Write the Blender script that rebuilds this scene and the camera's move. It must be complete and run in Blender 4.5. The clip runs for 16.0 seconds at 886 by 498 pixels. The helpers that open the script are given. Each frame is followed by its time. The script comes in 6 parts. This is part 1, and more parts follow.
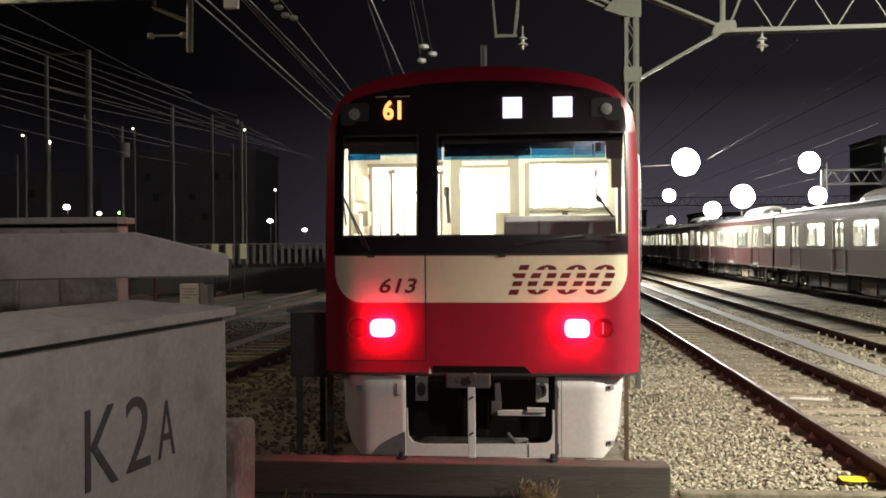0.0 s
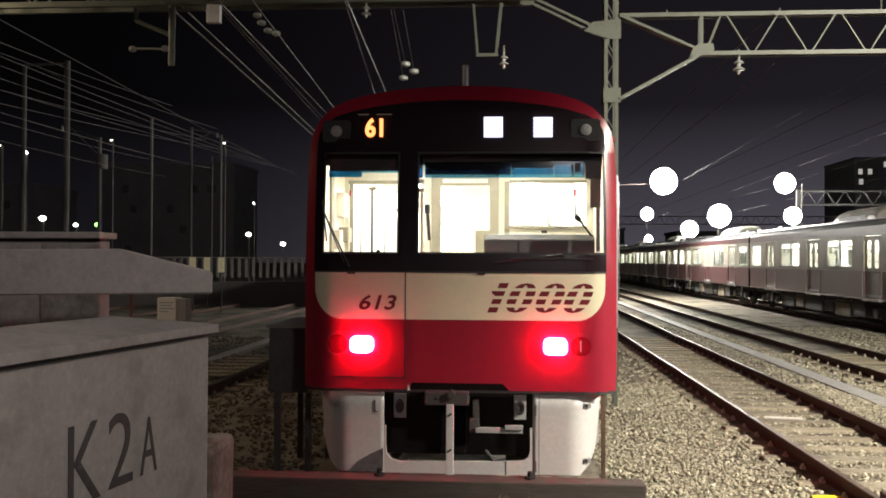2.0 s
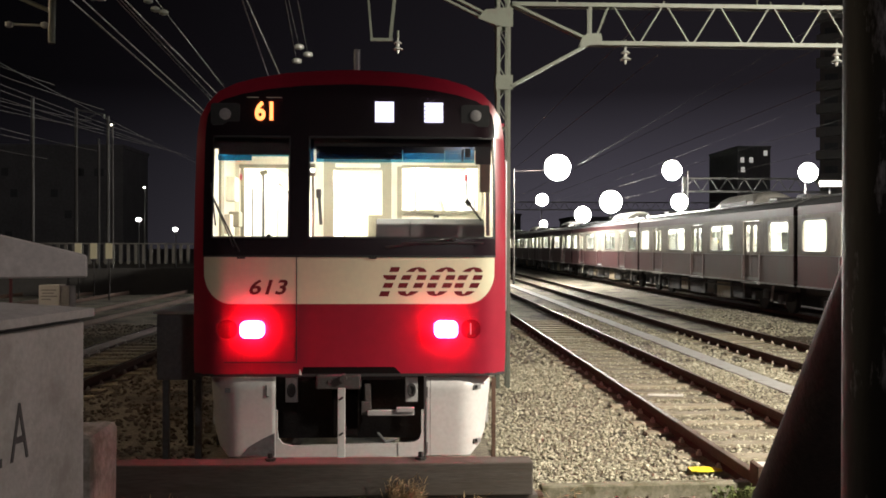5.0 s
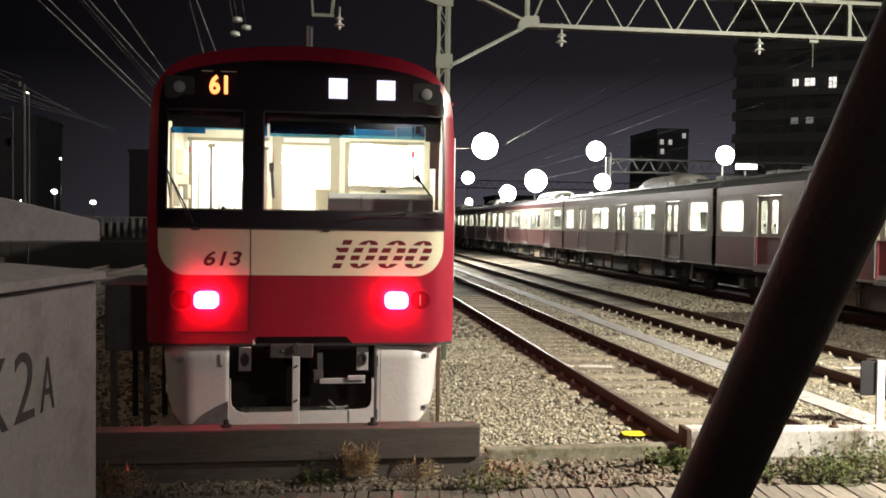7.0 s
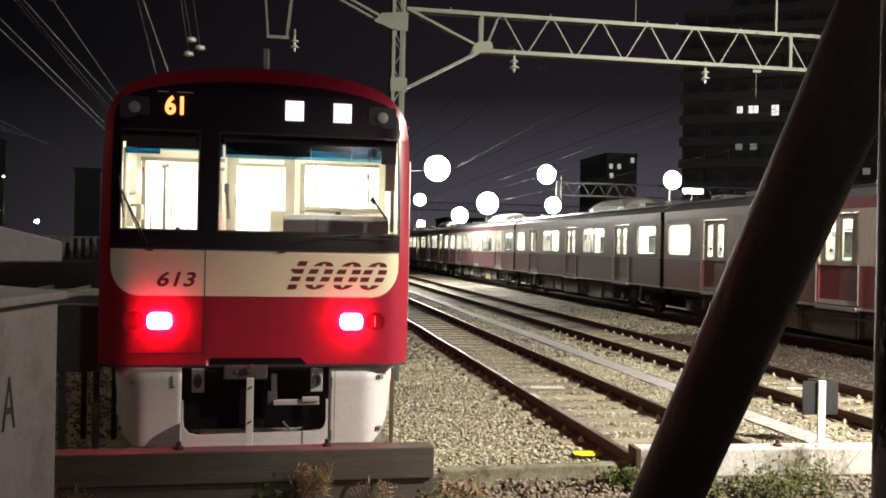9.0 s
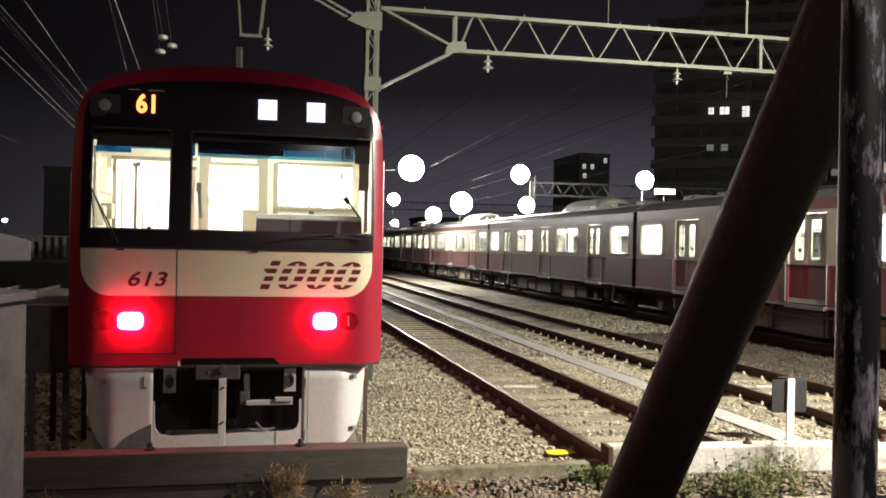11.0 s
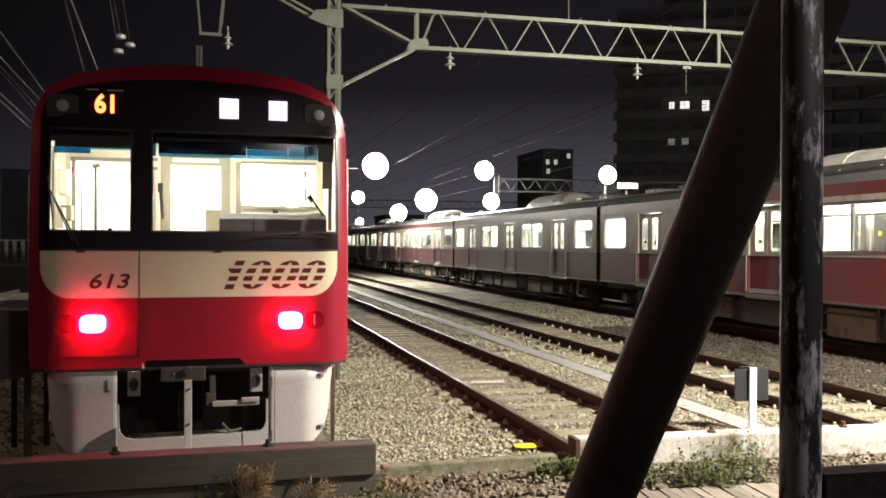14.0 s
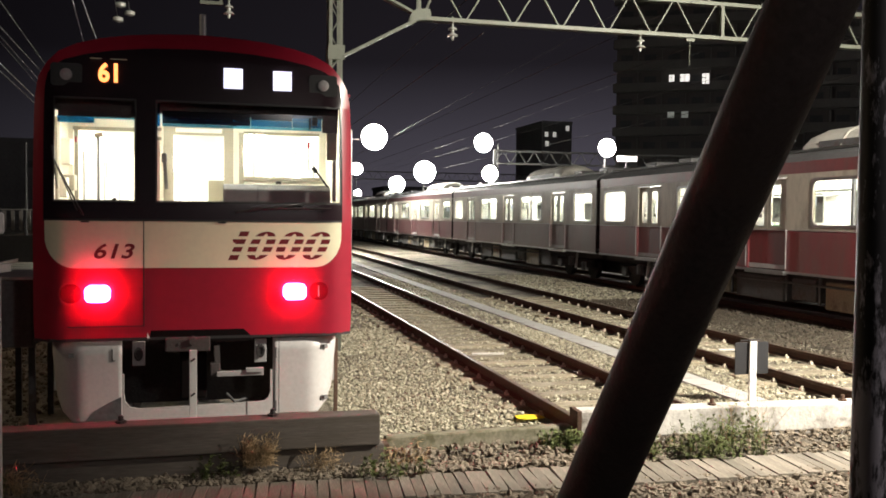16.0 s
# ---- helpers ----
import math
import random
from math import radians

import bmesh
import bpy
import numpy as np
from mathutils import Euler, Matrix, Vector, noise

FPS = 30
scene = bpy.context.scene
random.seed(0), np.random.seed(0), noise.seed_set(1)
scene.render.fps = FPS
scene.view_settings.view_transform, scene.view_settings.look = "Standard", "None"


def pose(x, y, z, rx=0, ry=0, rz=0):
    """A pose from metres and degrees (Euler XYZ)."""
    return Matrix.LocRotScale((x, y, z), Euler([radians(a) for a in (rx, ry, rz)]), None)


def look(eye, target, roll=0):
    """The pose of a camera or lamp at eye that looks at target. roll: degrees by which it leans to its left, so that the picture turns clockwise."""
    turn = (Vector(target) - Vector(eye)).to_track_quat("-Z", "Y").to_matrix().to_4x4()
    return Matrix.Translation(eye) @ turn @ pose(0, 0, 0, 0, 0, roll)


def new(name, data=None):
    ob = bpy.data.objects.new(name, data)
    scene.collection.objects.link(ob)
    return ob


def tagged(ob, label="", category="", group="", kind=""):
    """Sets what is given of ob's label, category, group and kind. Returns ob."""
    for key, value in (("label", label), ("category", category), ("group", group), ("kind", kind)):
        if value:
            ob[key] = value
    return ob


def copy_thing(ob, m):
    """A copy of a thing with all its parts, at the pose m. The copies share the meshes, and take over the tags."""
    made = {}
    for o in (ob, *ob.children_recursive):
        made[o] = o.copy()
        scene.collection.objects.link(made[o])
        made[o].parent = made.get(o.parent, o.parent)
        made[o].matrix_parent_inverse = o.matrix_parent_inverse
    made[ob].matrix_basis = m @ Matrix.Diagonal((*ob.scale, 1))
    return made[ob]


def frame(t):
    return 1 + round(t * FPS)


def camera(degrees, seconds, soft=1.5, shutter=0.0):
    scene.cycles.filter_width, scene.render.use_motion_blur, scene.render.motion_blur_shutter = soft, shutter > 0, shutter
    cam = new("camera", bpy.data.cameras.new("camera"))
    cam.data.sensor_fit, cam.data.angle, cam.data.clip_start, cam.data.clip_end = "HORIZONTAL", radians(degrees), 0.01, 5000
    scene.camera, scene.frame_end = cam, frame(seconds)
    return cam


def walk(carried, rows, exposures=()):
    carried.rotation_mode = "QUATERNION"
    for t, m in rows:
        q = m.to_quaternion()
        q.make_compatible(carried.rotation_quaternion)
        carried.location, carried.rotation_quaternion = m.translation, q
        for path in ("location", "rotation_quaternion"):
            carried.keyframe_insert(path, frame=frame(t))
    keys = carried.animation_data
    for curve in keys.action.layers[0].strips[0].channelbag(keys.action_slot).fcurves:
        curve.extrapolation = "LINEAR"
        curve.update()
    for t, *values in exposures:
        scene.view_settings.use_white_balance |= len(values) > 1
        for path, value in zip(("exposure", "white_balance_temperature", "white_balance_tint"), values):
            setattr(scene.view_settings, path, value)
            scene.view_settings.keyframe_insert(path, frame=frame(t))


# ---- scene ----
# Night view of a red commuter train on a yard stub track. Rail tops at z = 0, train front at y = 0, tracks along y.

cam = camera(53.22, 16.0, soft=1.7)
PATH = [
    (0, pose(0.454, -7.847, 2.093, 89.74, 0.37, 5.61)),
    (0.5, pose(0.458, -7.866, 2.100, 90.00, 0.20, 5.76)),
    (1, pose(0.446, -7.889, 2.099, 89.97, -0.25, 5.40)),
    (1.5, pose(0.449, -7.899, 2.108, 90.28, -0.32, 4.76)),
    (2, pose(0.446, -7.897, 2.109, 90.75, -0.28, 4.23)),
    (2.5, pose(0.448, -7.896, 2.110, 90.92, 0.05, 4.02)),
    (3, pose(0.461, -7.891, 2.107, 90.94, 0.24, 3.79)),
    (3.5, pose(0.469, -7.883, 2.105, 90.84, 0.17, 3.00)),
    (4, pose(0.466, -7.902, 2.109, 90.64, -0.22, 1.33)),
    (4.5, pose(0.469, -7.903, 2.108, 90.35, -0.35, -0.55)),
    (5, pose(0.513, -7.957, 2.098, 89.83, -0.11, -2.32)),
    (7.5, pose(0.211, -8.257, 2.068, 88.34, -0.96, -8.18)),
    (8, pose(0.215, -8.262, 2.073, 88.86, -1.04, -9.02)),
    (8.5, pose(0.194, -8.294, 2.069, 89.46, -1.21, -9.73)),
    (9, pose(0.196, -8.320, 2.072, 89.85, -1.11, -10.42)),
    (11.5, pose(0.197, -8.333, 2.071, 89.92, -1.27, -12.49)),
    (12, pose(0.198, -8.341, 2.070, 90.09, -1.39, -12.92)),
    (12.5, pose(0.196, -8.339, 2.075, 90.01, -1.36, -13.27)),
    (13, pose(0.193, -8.344, 2.067, 89.91, -0.92, -13.52)),
    (13.5, pose(0.199, -8.353, 2.066, 89.85, -0.45, -13.76)),
    (14, pose(0.198, -8.345, 2.065, 89.71, -0.18, -14.34)),
    (14.5, pose(0.195, -8.344, 2.071, 89.39, -0.24, -14.79)),
    (15, pose(0.182, -8.339, 2.058, 88.90, -0.30, -15.08)),
    (15.5, pose(0.160, -8.322, 2.061, 88.24, -0.53, -14.99)),
    (16, pose(0.135, -8.335, 2.066, 87.90, -0.55, -14.50)),
]
walk(cam, PATH)

# ---- world, lamps, exposure ----
world = bpy.data.worlds.new("night")
scene.world = world
world.use_nodes = True
wn = world.node_tree
wbg = wn.nodes["Background"]
wtc = wn.nodes.new("ShaderNodeTexCoord")
wsx = wn.nodes.new("ShaderNodeSeparateXYZ")
wrp = wn.nodes.new("ShaderNodeValToRGB")
wn.links.new(wtc.outputs["Generated"], wsx.inputs[0])
wn.links.new(wsx.outputs["Z"], wrp.inputs["Fac"])
for pos, col in ((0.0, (0.068, 0.062, 0.078)), (0.09, (0.042, 0.038, 0.049)), (0.17, (0.0110, 0.0094, 0.0122)), (0.32, (0.0075, 0.0063, 0.0080)), (1.0, (0.006, 0.005, 0.006))):
    el = wrp.color_ramp.elements[0] if pos == 0 else (wrp.color_ramp.elements[-1] if pos == 1.0 else wrp.color_ramp.elements.new(pos))
    el.position, el.color = pos, (*col, 1)
# sky glow standing in for yard haze and lens glare fades towards unlit lines
waz = wn.nodes.new("ShaderNodeMapRange")
waz.interpolation_type = "SMOOTHSTEP"
waz.inputs["From Min"].default_value, waz.inputs["From Max"].default_value = -0.50, 0.36
waz.inputs["To Min"].default_value, waz.inputs["To Max"].default_value = 0.10, 1.0
wn.links.new(wsx.outputs["X"], waz.inputs["Value"])
wn.links.new(wrp.outputs["Color"], wbg.inputs["Color"])
wn.links.new(waz.outputs["Result"], wbg.inputs["Strength"])
scene.view_settings.exposure = 0.27


def lamp(name, kind, place, target, energy, color, size):
    data = bpy.data.lights.new(name, kind)
    data.energy, data.color = energy, color
    if kind == "AREA":
        data.shape, data.size = "DISK", size
    else:
        data.shadow_soft_size = size
    if kind == "SPOT":
        data.spot_size, data.spot_blend = radians(97), 0.38
    ob = new(name, data)
    ob.matrix_world = look(place, target)
    return ob


# a street lamp out of view that lights the stop beams, the white skirts and the gantry
lamp("street_lamp_light", "SPOT", (10.6, -4.1, 6.4), (8.3, 2.6, 1.6), 12500, (1.0, 0.92, 0.78), 0.18)
# a weak, unseen fill light by the camera, added for cabinets and train front
lamp("near_fill_light", "POINT", (1.6, -8.4, 4.4), (0, 0, 0), 205, (1.0, 0.91, 0.86), 0.2)
# an assumed, unseen lamp added for the warm ground beside the dark running lines
lamp("side_lamp_light", "POINT", (-10.5, 5.0, 7.5), (0, 0, 0), 620, (1.0, 0.78, 0.52), 0.2)
# yard floodlights in view
lamp("yard_light_big", "POINT", (9.5, 44.0, 6.5), (0, 0, 0), 6200, (1.0, 0.96, 0.88), 0.4)
lamp("yard_light_mid", "POINT", (17.2, 55.0, 6.0), (0, 0, 0), 3800, (1.0, 0.97, 0.9), 0.4)
lamp("yard_light_right", "POINT", (22.3, 39.5, 6.1), (0, 0, 0), 2600, (1.0, 0.97, 0.92), 0.4)


# ---- materials ----
def mat(name, color, rough=0.6, metal=0.0, var=0.25, scale=6.0, bump=0.1, dirt=None, dirt_amount=0.0, dirt_scale=1.5, spec=0.5, per_piece=0.0, coat=0.0, stretch=(1, 1, 1), sharp=0.0):
    m = bpy.data.materials.new(name)
    m.use_nodes = True
    nt = m.node_tree
    b = nt.nodes["Principled BSDF"]
    tc = nt.nodes.new("ShaderNodeMapping")
    tc.inputs["Scale"].default_value = stretch
    crd = nt.nodes.new("ShaderNodeTexCoord")
    nt.links.new(crd.outputs["Object"], tc.inputs["Vector"])
    n1 = nt.nodes.new("ShaderNodeTexNoise")
    n1.inputs["Scale"].default_value, n1.inputs["Detail"].default_value, n1.inputs["Roughness"].default_value = scale, 6, 0.65
    n2 = nt.nodes.new("ShaderNodeTexNoise")
    n2.inputs["Scale"].default_value, n2.inputs["Detail"].default_value = scale * 9, 4
    nt.links.new(tc.outputs["Vector"], n1.inputs["Vector"])
    nt.links.new(tc.outputs["Vector"], n2.inputs["Vector"])
    add = nt.nodes.new("ShaderNodeMath")
    add.operation = "ADD"
    nt.links.new(n1.outputs["Fac"], add.inputs[0])
    nt.links.new(n2.outputs["Fac"], add.inputs[1])
    rng = nt.nodes.new("ShaderNodeMapRange")
    rng.inputs["From Min"].default_value, rng.inputs["From Max"].default_value = 0.65, 1.35
    rng.inputs["To Min"].default_value, rng.inputs["To Max"].default_value = 1 - var, 1 + var
    nt.links.new(add.outputs[0], rng.inputs["Value"])
    fac = rng.outputs["Result"]
    if per_piece:
        oi = nt.nodes.new("ShaderNodeObjectInfo")
        r2 = nt.nodes.new("ShaderNodeMapRange")
        r2.inputs["To Min"].default_value, r2.inputs["To Max"].default_value = 1 - per_piece, 1 + per_piece
        nt.links.new(oi.outputs["Random"], r2.inputs["Value"])
        mu = nt.nodes.new("ShaderNodeMath")
        mu.operation = "MULTIPLY"
        nt.links.new(fac, mu.inputs[0])
        nt.links.new(r2.outputs["Result"], mu.inputs[1])
        fac = mu.outputs[0]
    mul = nt.nodes.new("ShaderNodeVectorMath")
    mul.operation = "SCALE"
    mul.inputs[0].default_value = color
    nt.links.new(fac, mul.inputs["Scale"])
    out = mul.outputs["Vector"]
    if dirt:
        n3 = nt.nodes.new("ShaderNodeTexNoise")
        n3.inputs["Scale"].default_value, n3.inputs["Detail"].default_value, n3.inputs["Roughness"].default_value = dirt_scale, 8, 0.7
        nt.links.new(tc.outputs["Vector"], n3.inputs["Vector"])
        r3 = nt.nodes.new("ShaderNodeMapRange")
        r3.inputs["From Min"].default_value, r3.inputs["From Max"].default_value = 0.62 - 0.3 * dirt_amount + 0.06 * sharp, 0.75 - 0.25 * dirt_amount - 0.05 * sharp
        nt.links.new(n3.outputs["Fac"], r3.inputs["Value"])
        mix = nt.nodes.new("ShaderNodeMix")
        mix.data_type = "RGBA"
        nt.links.new(r3.outputs["Result"], mix.inputs["Factor"])
        nt.links.new(out, mix.inputs["A"])
        mix.inputs["B"].default_value = (*dirt, 1)
        out = mix.outputs["Result"]
    nt.links.new(out, b.inputs["Base Color"])
    b.inputs["Roughness"].default_value, b.inputs["Metallic"].default_value = rough, metal
    b.inputs["Specular IOR Level"].default_value = spec
    b.inputs["Coat Weight"].default_value = coat
    if bump:
        bp = nt.nodes.new("ShaderNodeBump")
        bp.inputs["Strength"].default_value, bp.inputs["Distance"].default_value = bump, 0.02
        nt.links.new(add.outputs[0], bp.inputs["Height"])
        nt.links.new(bp.outputs["Normal"], b.inputs["Normal"])
    return m


def glow(name, color, strength):
    m = bpy.data.materials.new(name)
    m.use_nodes = True
    b = m.node_tree.nodes["Principled BSDF"]
    b.inputs["Base Color"].default_value = (0.8, 0.8, 0.8, 1)
    b.inputs["Emission Color"].default_value = (*color, 1)
    b.inputs["Emission Strength"].default_value = strength
    return m


def glass(name, tint=(0.9, 0.95, 0.95), rough=0.02):
    m = bpy.data.materials.new(name)
    m.use_nodes = True
    nt = m.node_tree
    nt.nodes.remove(nt.nodes["Principled BSDF"])
    tr = nt.nodes.new("ShaderNodeBsdfTransparent")
    tr.inputs["Color"].default_value = (*tint, 1)
    gl = nt.nodes.new("ShaderNodeBsdfGlossy")
    gl.inputs["Roughness"].default_value = rough
    mx = nt.nodes.new("ShaderNodeMixShader")
    mx.inputs[0].default_value = 0.06
    nt.links.new(tr.outputs[0], mx.inputs[1])
    nt.links.new(gl.outputs[0], mx.inputs[2])
    nt.links.new(mx.outputs[0], nt.nodes["Material Output"].inputs["Surface"])
    return m


RED = mat("red_paint", (0.31, 0.011, 0.030), 0.32, var=0.10, scale=1.2, bump=0.02, coat=0.10)
RED_OLD = mat("red_paint_dusty", (0.155, 0.019, 0.024), 0.36, var=0.18, scale=1.0, bump=0.01, dirt=(0.12, 0.040, 0.038), dirt_amount=0.45, coat=0.8, stretch=(1, 1, 0.35))
RED_OLD.node_tree.nodes["Principled BSDF"].inputs["Coat Roughness"].default_value = 0.38
# greyer copy of the coach red, standing in for glare over distant coaches
RED_VEILED = mat("red_paint_veiled", (0.115, 0.050, 0.052), 0.36, var=0.2, scale=1.0, bump=0.01, dirt=(0.115, 0.075, 0.072), dirt_amount=0.5, coat=0.8, stretch=(1, 1, 0.35))
RED_VEILED.node_tree.nodes["Principled BSDF"].inputs["Coat Roughness"].default_value = 0.38
CREAM = mat("cream_paint", (0.76, 0.70, 0.50), 0.4, var=0.05, scale=2.0, bump=0.01)
CREAM_OLD = mat("cream_paint_dusty", (0.42, 0.39, 0.33), 0.42, var=0.14, scale=1.2, bump=0.02, dirt=(0.24, 0.215, 0.18), dirt_amount=0.4, stretch=(1, 1, 0.35))
BLACK_GLOSS = mat("black_mask", (0.020, 0.011, 0.014), 0.2, var=0.2, scale=2, bump=0.0, coat=0.4)
MAROON = mat("maroon_lettering", (0.14, 0.008, 0.013), 0.4, var=0.1, bump=0)
SKIRT = mat("white_grey_skirt", (0.51, 0.49, 0.48), 0.45, var=0.10, scale=3, bump=0.03, dirt=(0.50, 0.46, 0.44), dirt_amount=0.25, dirt_scale=2.2)
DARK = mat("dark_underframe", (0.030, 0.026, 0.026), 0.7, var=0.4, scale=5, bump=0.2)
DARK_BOX = mat("underfloor_box", (0.10, 0.10, 0.105), 0.6, var=0.3, scale=3, bump=0.1, dirt=(0.06, 0.04, 0.03), dirt_amount=0.4)
BEIGE_BOX = mat("beige_underfloor_box", (0.30, 0.25, 0.18), 0.7, var=0.2, scale=3, bump=0.1, dirt=(0.12, 0.08, 0.05), dirt_amount=0.4)
STEEL = mat("stainless", (0.55, 0.55, 0.56), 0.3, 1.0, var=0.12, scale=4, bump=0.02)
COUPLER = mat("dirty_coupler_steel", (0.07, 0.06, 0.058), 0.7, 0.2, var=0.3, scale=8, bump=0.2)
GREY_EQUIP = mat("grey_equipment", (0.34, 0.33, 0.33), 0.55, var=0.2, scale=4, bump=0.05)
ROOF_GREY = mat("grey_roof", (0.11, 0.11, 0.115), 0.55, var=0.2, scale=2, bump=0.05)
AC_COVER = mat("pale_roof_cover", (0.58, 0.57, 0.52), 0.5, var=0.1, scale=2, bump=0.03, dirt=(0.32, 0.30, 0.26), dirt_amount=0.25)
RUBBER = mat("black_rubber", (0.02, 0.02, 0.02), 0.6, var=0.2, bump=0.05)
CONCRETE = mat("grey_concrete", (0.33, 0.31, 0.285), 0.85, var=0.30, scale=2.5, bump=0.35, dirt=(0.16, 0.145, 0.12), dirt_amount=0.45, dirt_scale=3)
CONCRETE_PALE = mat("pale_concrete", (0.52, 0.50, 0.47), 0.85, var=0.18, scale=3, bump=0.3, dirt=(0.17, 0.15, 0.13), dirt_amount=0.4, dirt_scale=2)
TIMBER = mat("weathered_timber", (0.110, 0.094, 0.082), 0.85, var=0.35, scale=7, bump=0.12, dirt=(0.085, 0.07, 0.055), dirt_amount=0.5, dirt_scale=3, stretch=(0.12, 1, 1))
PLANK = mat("weathered_boards", (0.22, 0.195, 0.16), 0.85, var=0.35, scale=9, bump=0.12, dirt=(0.09, 0.075, 0.06), dirt_amount=0.4, per_piece=0.25, stretch=(1, 0.12, 1))
MOSSY = mat("mossy_kerb_concrete", (0.19, 0.175, 0.125), 0.9, var=0.3, scale=4, bump=0.2, dirt=(0.09, 0.085, 0.045), dirt_amount=0.5, dirt_scale=5)
VOID = mat("recess_shade_black", (0.006, 0.004, 0.004), 0.9, var=0.2, bump=0, spec=0.1)
HEAD_RED = mat("dark_red_lamp_glass", (0.15, 0.005, 0.013), 0.15, var=0.1, bump=0)
TROUGH_MAT = mat("trough_concrete", (0.41, 0.405, 0.39), 0.85, var=0.10, scale=2, bump=0.1, dirt=(0.29, 0.27, 0.24), dirt_amount=0.35, dirt_scale=1.5)
CABINET = mat("pale_grey_cabinet", (0.44, 0.405, 0.385), 0.7, var=0.16, scale=5, bump=0.07, dirt=(0.33, 0.295, 0.27), dirt_amount=0.45, dirt_scale=4)
STENCIL = mat("worn_black_stencil", (0.075, 0.068, 0.066), 0.8, var=0.3, scale=20, bump=0.1, dirt=(0.22, 0.2, 0.18), dirt_amount=0.15, dirt_scale=30)
BALLAST = mat("ballast_ground", (0.29, 0.26, 0.20), 0.95, var=0.5, scale=14, bump=0.9, dirt=(0.10, 0.085, 0.07), dirt_amount=0.55, dirt_scale=0.6)
RAILSIDE = mat("rusty_rail", (0.075, 0.040, 0.025), 0.85, var=0.35, scale=8, bump=0.2)
RAILTOP = mat("polished_rail_head", (0.20, 0.15, 0.12), 0.5, 0.6, var=0.2, scale=3, bump=0.02, dirt=(0.09, 0.05, 0.03), dirt_amount=0.45, dirt_scale=0.8)
SLEEPER = mat("dusty_sleeper", (0.265, 0.23, 0.165), 0.9, var=0.35, scale=4, bump=0.4, dirt=(0.30, 0.27, 0.22), dirt_amount=0.3, per_piece=0.25)
CLIP = mat("rail_clip", (0.52, 0.46, 0.38), 0.6, 0.0, var=0.3, scale=30, bump=0.2)
GALV = mat("galvanised_green_grey", (0.085, 0.094, 0.074), 0.55, 0.15, var=0.12, scale=3, bump=0.05, dirt=(0.075, 0.075, 0.06), dirt_amount=0.35, dirt_scale=4)
FAR_STEEL = mat("dull_far_steel", (0.06, 0.06, 0.057), 0.7, 0.0, var=0.2, bump=0)
WIRE = mat("overhead_wire", (0.20, 0.18, 0.17), 0.6, 0.2, var=0.1, bump=0)
WIRE_DARK = mat("dull_dark_wire", (0.07, 0.063, 0.06), 0.8, 0.0, var=0.1, bump=0)
PORCELAIN = mat("porcelain_insulator", (0.27, 0.28, 0.26), 0.25, var=0.1, bump=0.02)
DARK_POLE = mat("far_dark_pole", (0.06, 0.056, 0.055), 0.7, var=0.2, bump=0.1)
PIPE = mat("dark_strut_paint", (0.029, 0.023, 0.023), 0.7, var=0.3, scale=4, bump=0.15, dirt=(0.030, 0.023, 0.021), dirt_amount=0.35, spec=0.12)
YELLOW = mat("yellow_paint", (0.80, 0.66, 0.02), 0.6, var=0.12, scale=10, bump=0.1, dirt=(0.4, 0.33, 0.1), dirt_amount=0.15)
WHITE = mat("white_paint", (0.80, 0.79, 0.76), 0.5, var=0.08, scale=6, bump=0.05, dirt=(0.5, 0.47, 0.42), dirt_amount=0.15)
SIGN_BACK = mat("dark_sign_plate", (0.02, 0.02, 0.023), 0.5, var=0.2, bump=0.03)
LEAF = mat("weed_leaf", (0.085, 0.105, 0.028), 0.7, var=0.4, scale=8, bump=0.1)
DRY = mat("dry_grass", (0.36, 0.255, 0.14), 0.8, var=0.3, scale=8, bump=0)
APT = mat("apartment_concrete", (0.15, 0.138, 0.13), 0.8, var=0.12, scale=0.4, bump=0.0)
APT_WALL = mat("apartment_brown_wall", (0.10, 0.09, 0.085), 0.8, var=0.15, scale=0.4, bump=0)
APT_DARK = mat("apartment_recess", (0.05, 0.05, 0.055), 0.6, var=0.3, scale=0.5, bump=0)
CITY = mat("distant_building", (0.11, 0.105, 0.11), 0.8, var=0.25, scale=0.3, bump=0)
CAB_WALL = mat("cab_wall_cream", (0.78, 0.75, 0.64), 0.5, var=0.04, scale=2, bump=0)
DOOR_FRAME = mat("grey_beige_frame", (0.30, 0.275, 0.215), 0.5, var=0.08, scale=3, bump=0)
COACH_IN = mat("coach_lining_white", (0.80, 0.80, 0.78), 0.5, var=0.05, scale=2, bump=0)
SALOON = mat("saloon_white", (0.82, 0.80, 0.70), 0.5, var=0.04, scale=2, bump=0)
DESK = mat("grey_driving_desk", (0.105, 0.10, 0.105), 0.5, var=0.15, scale=5, bump=0.05)
GREEN_SEAT = mat("green_seat", (0.10, 0.20, 0.12), 0.8, var=0.2, scale=9, bump=0.1)
NOTICE = mat("blue_print_notice", (0.30, 0.34, 0.55), 0.6, var=0.4, scale=30, bump=0)
YELLOW_BAR = mat("yellow_grab_pole", (0.75, 0.6, 0.05), 0.4, var=0.05, bump=0)
BLUE_SHADE = glass("blue_sun_visor", (0.10, 0.38, 0.64), 0.1)
BLUE_PALE = glass("pale_blue_visor_edge", (0.30, 0.62, 0.80), 0.1)
BLUE_DEEP = glass("deep_blue_visor", (0.035, 0.10, 0.20), 0.1)
GLASS = glass("window_glass", (0.93, 0.95, 0.93))
GLASS_OLD = glass("coach_window_glass", (0.84, 0.86, 0.80), 0.06)
TAIL = glow("tail_lamp_lit", (1.0, 0.022, 0.09), 150)
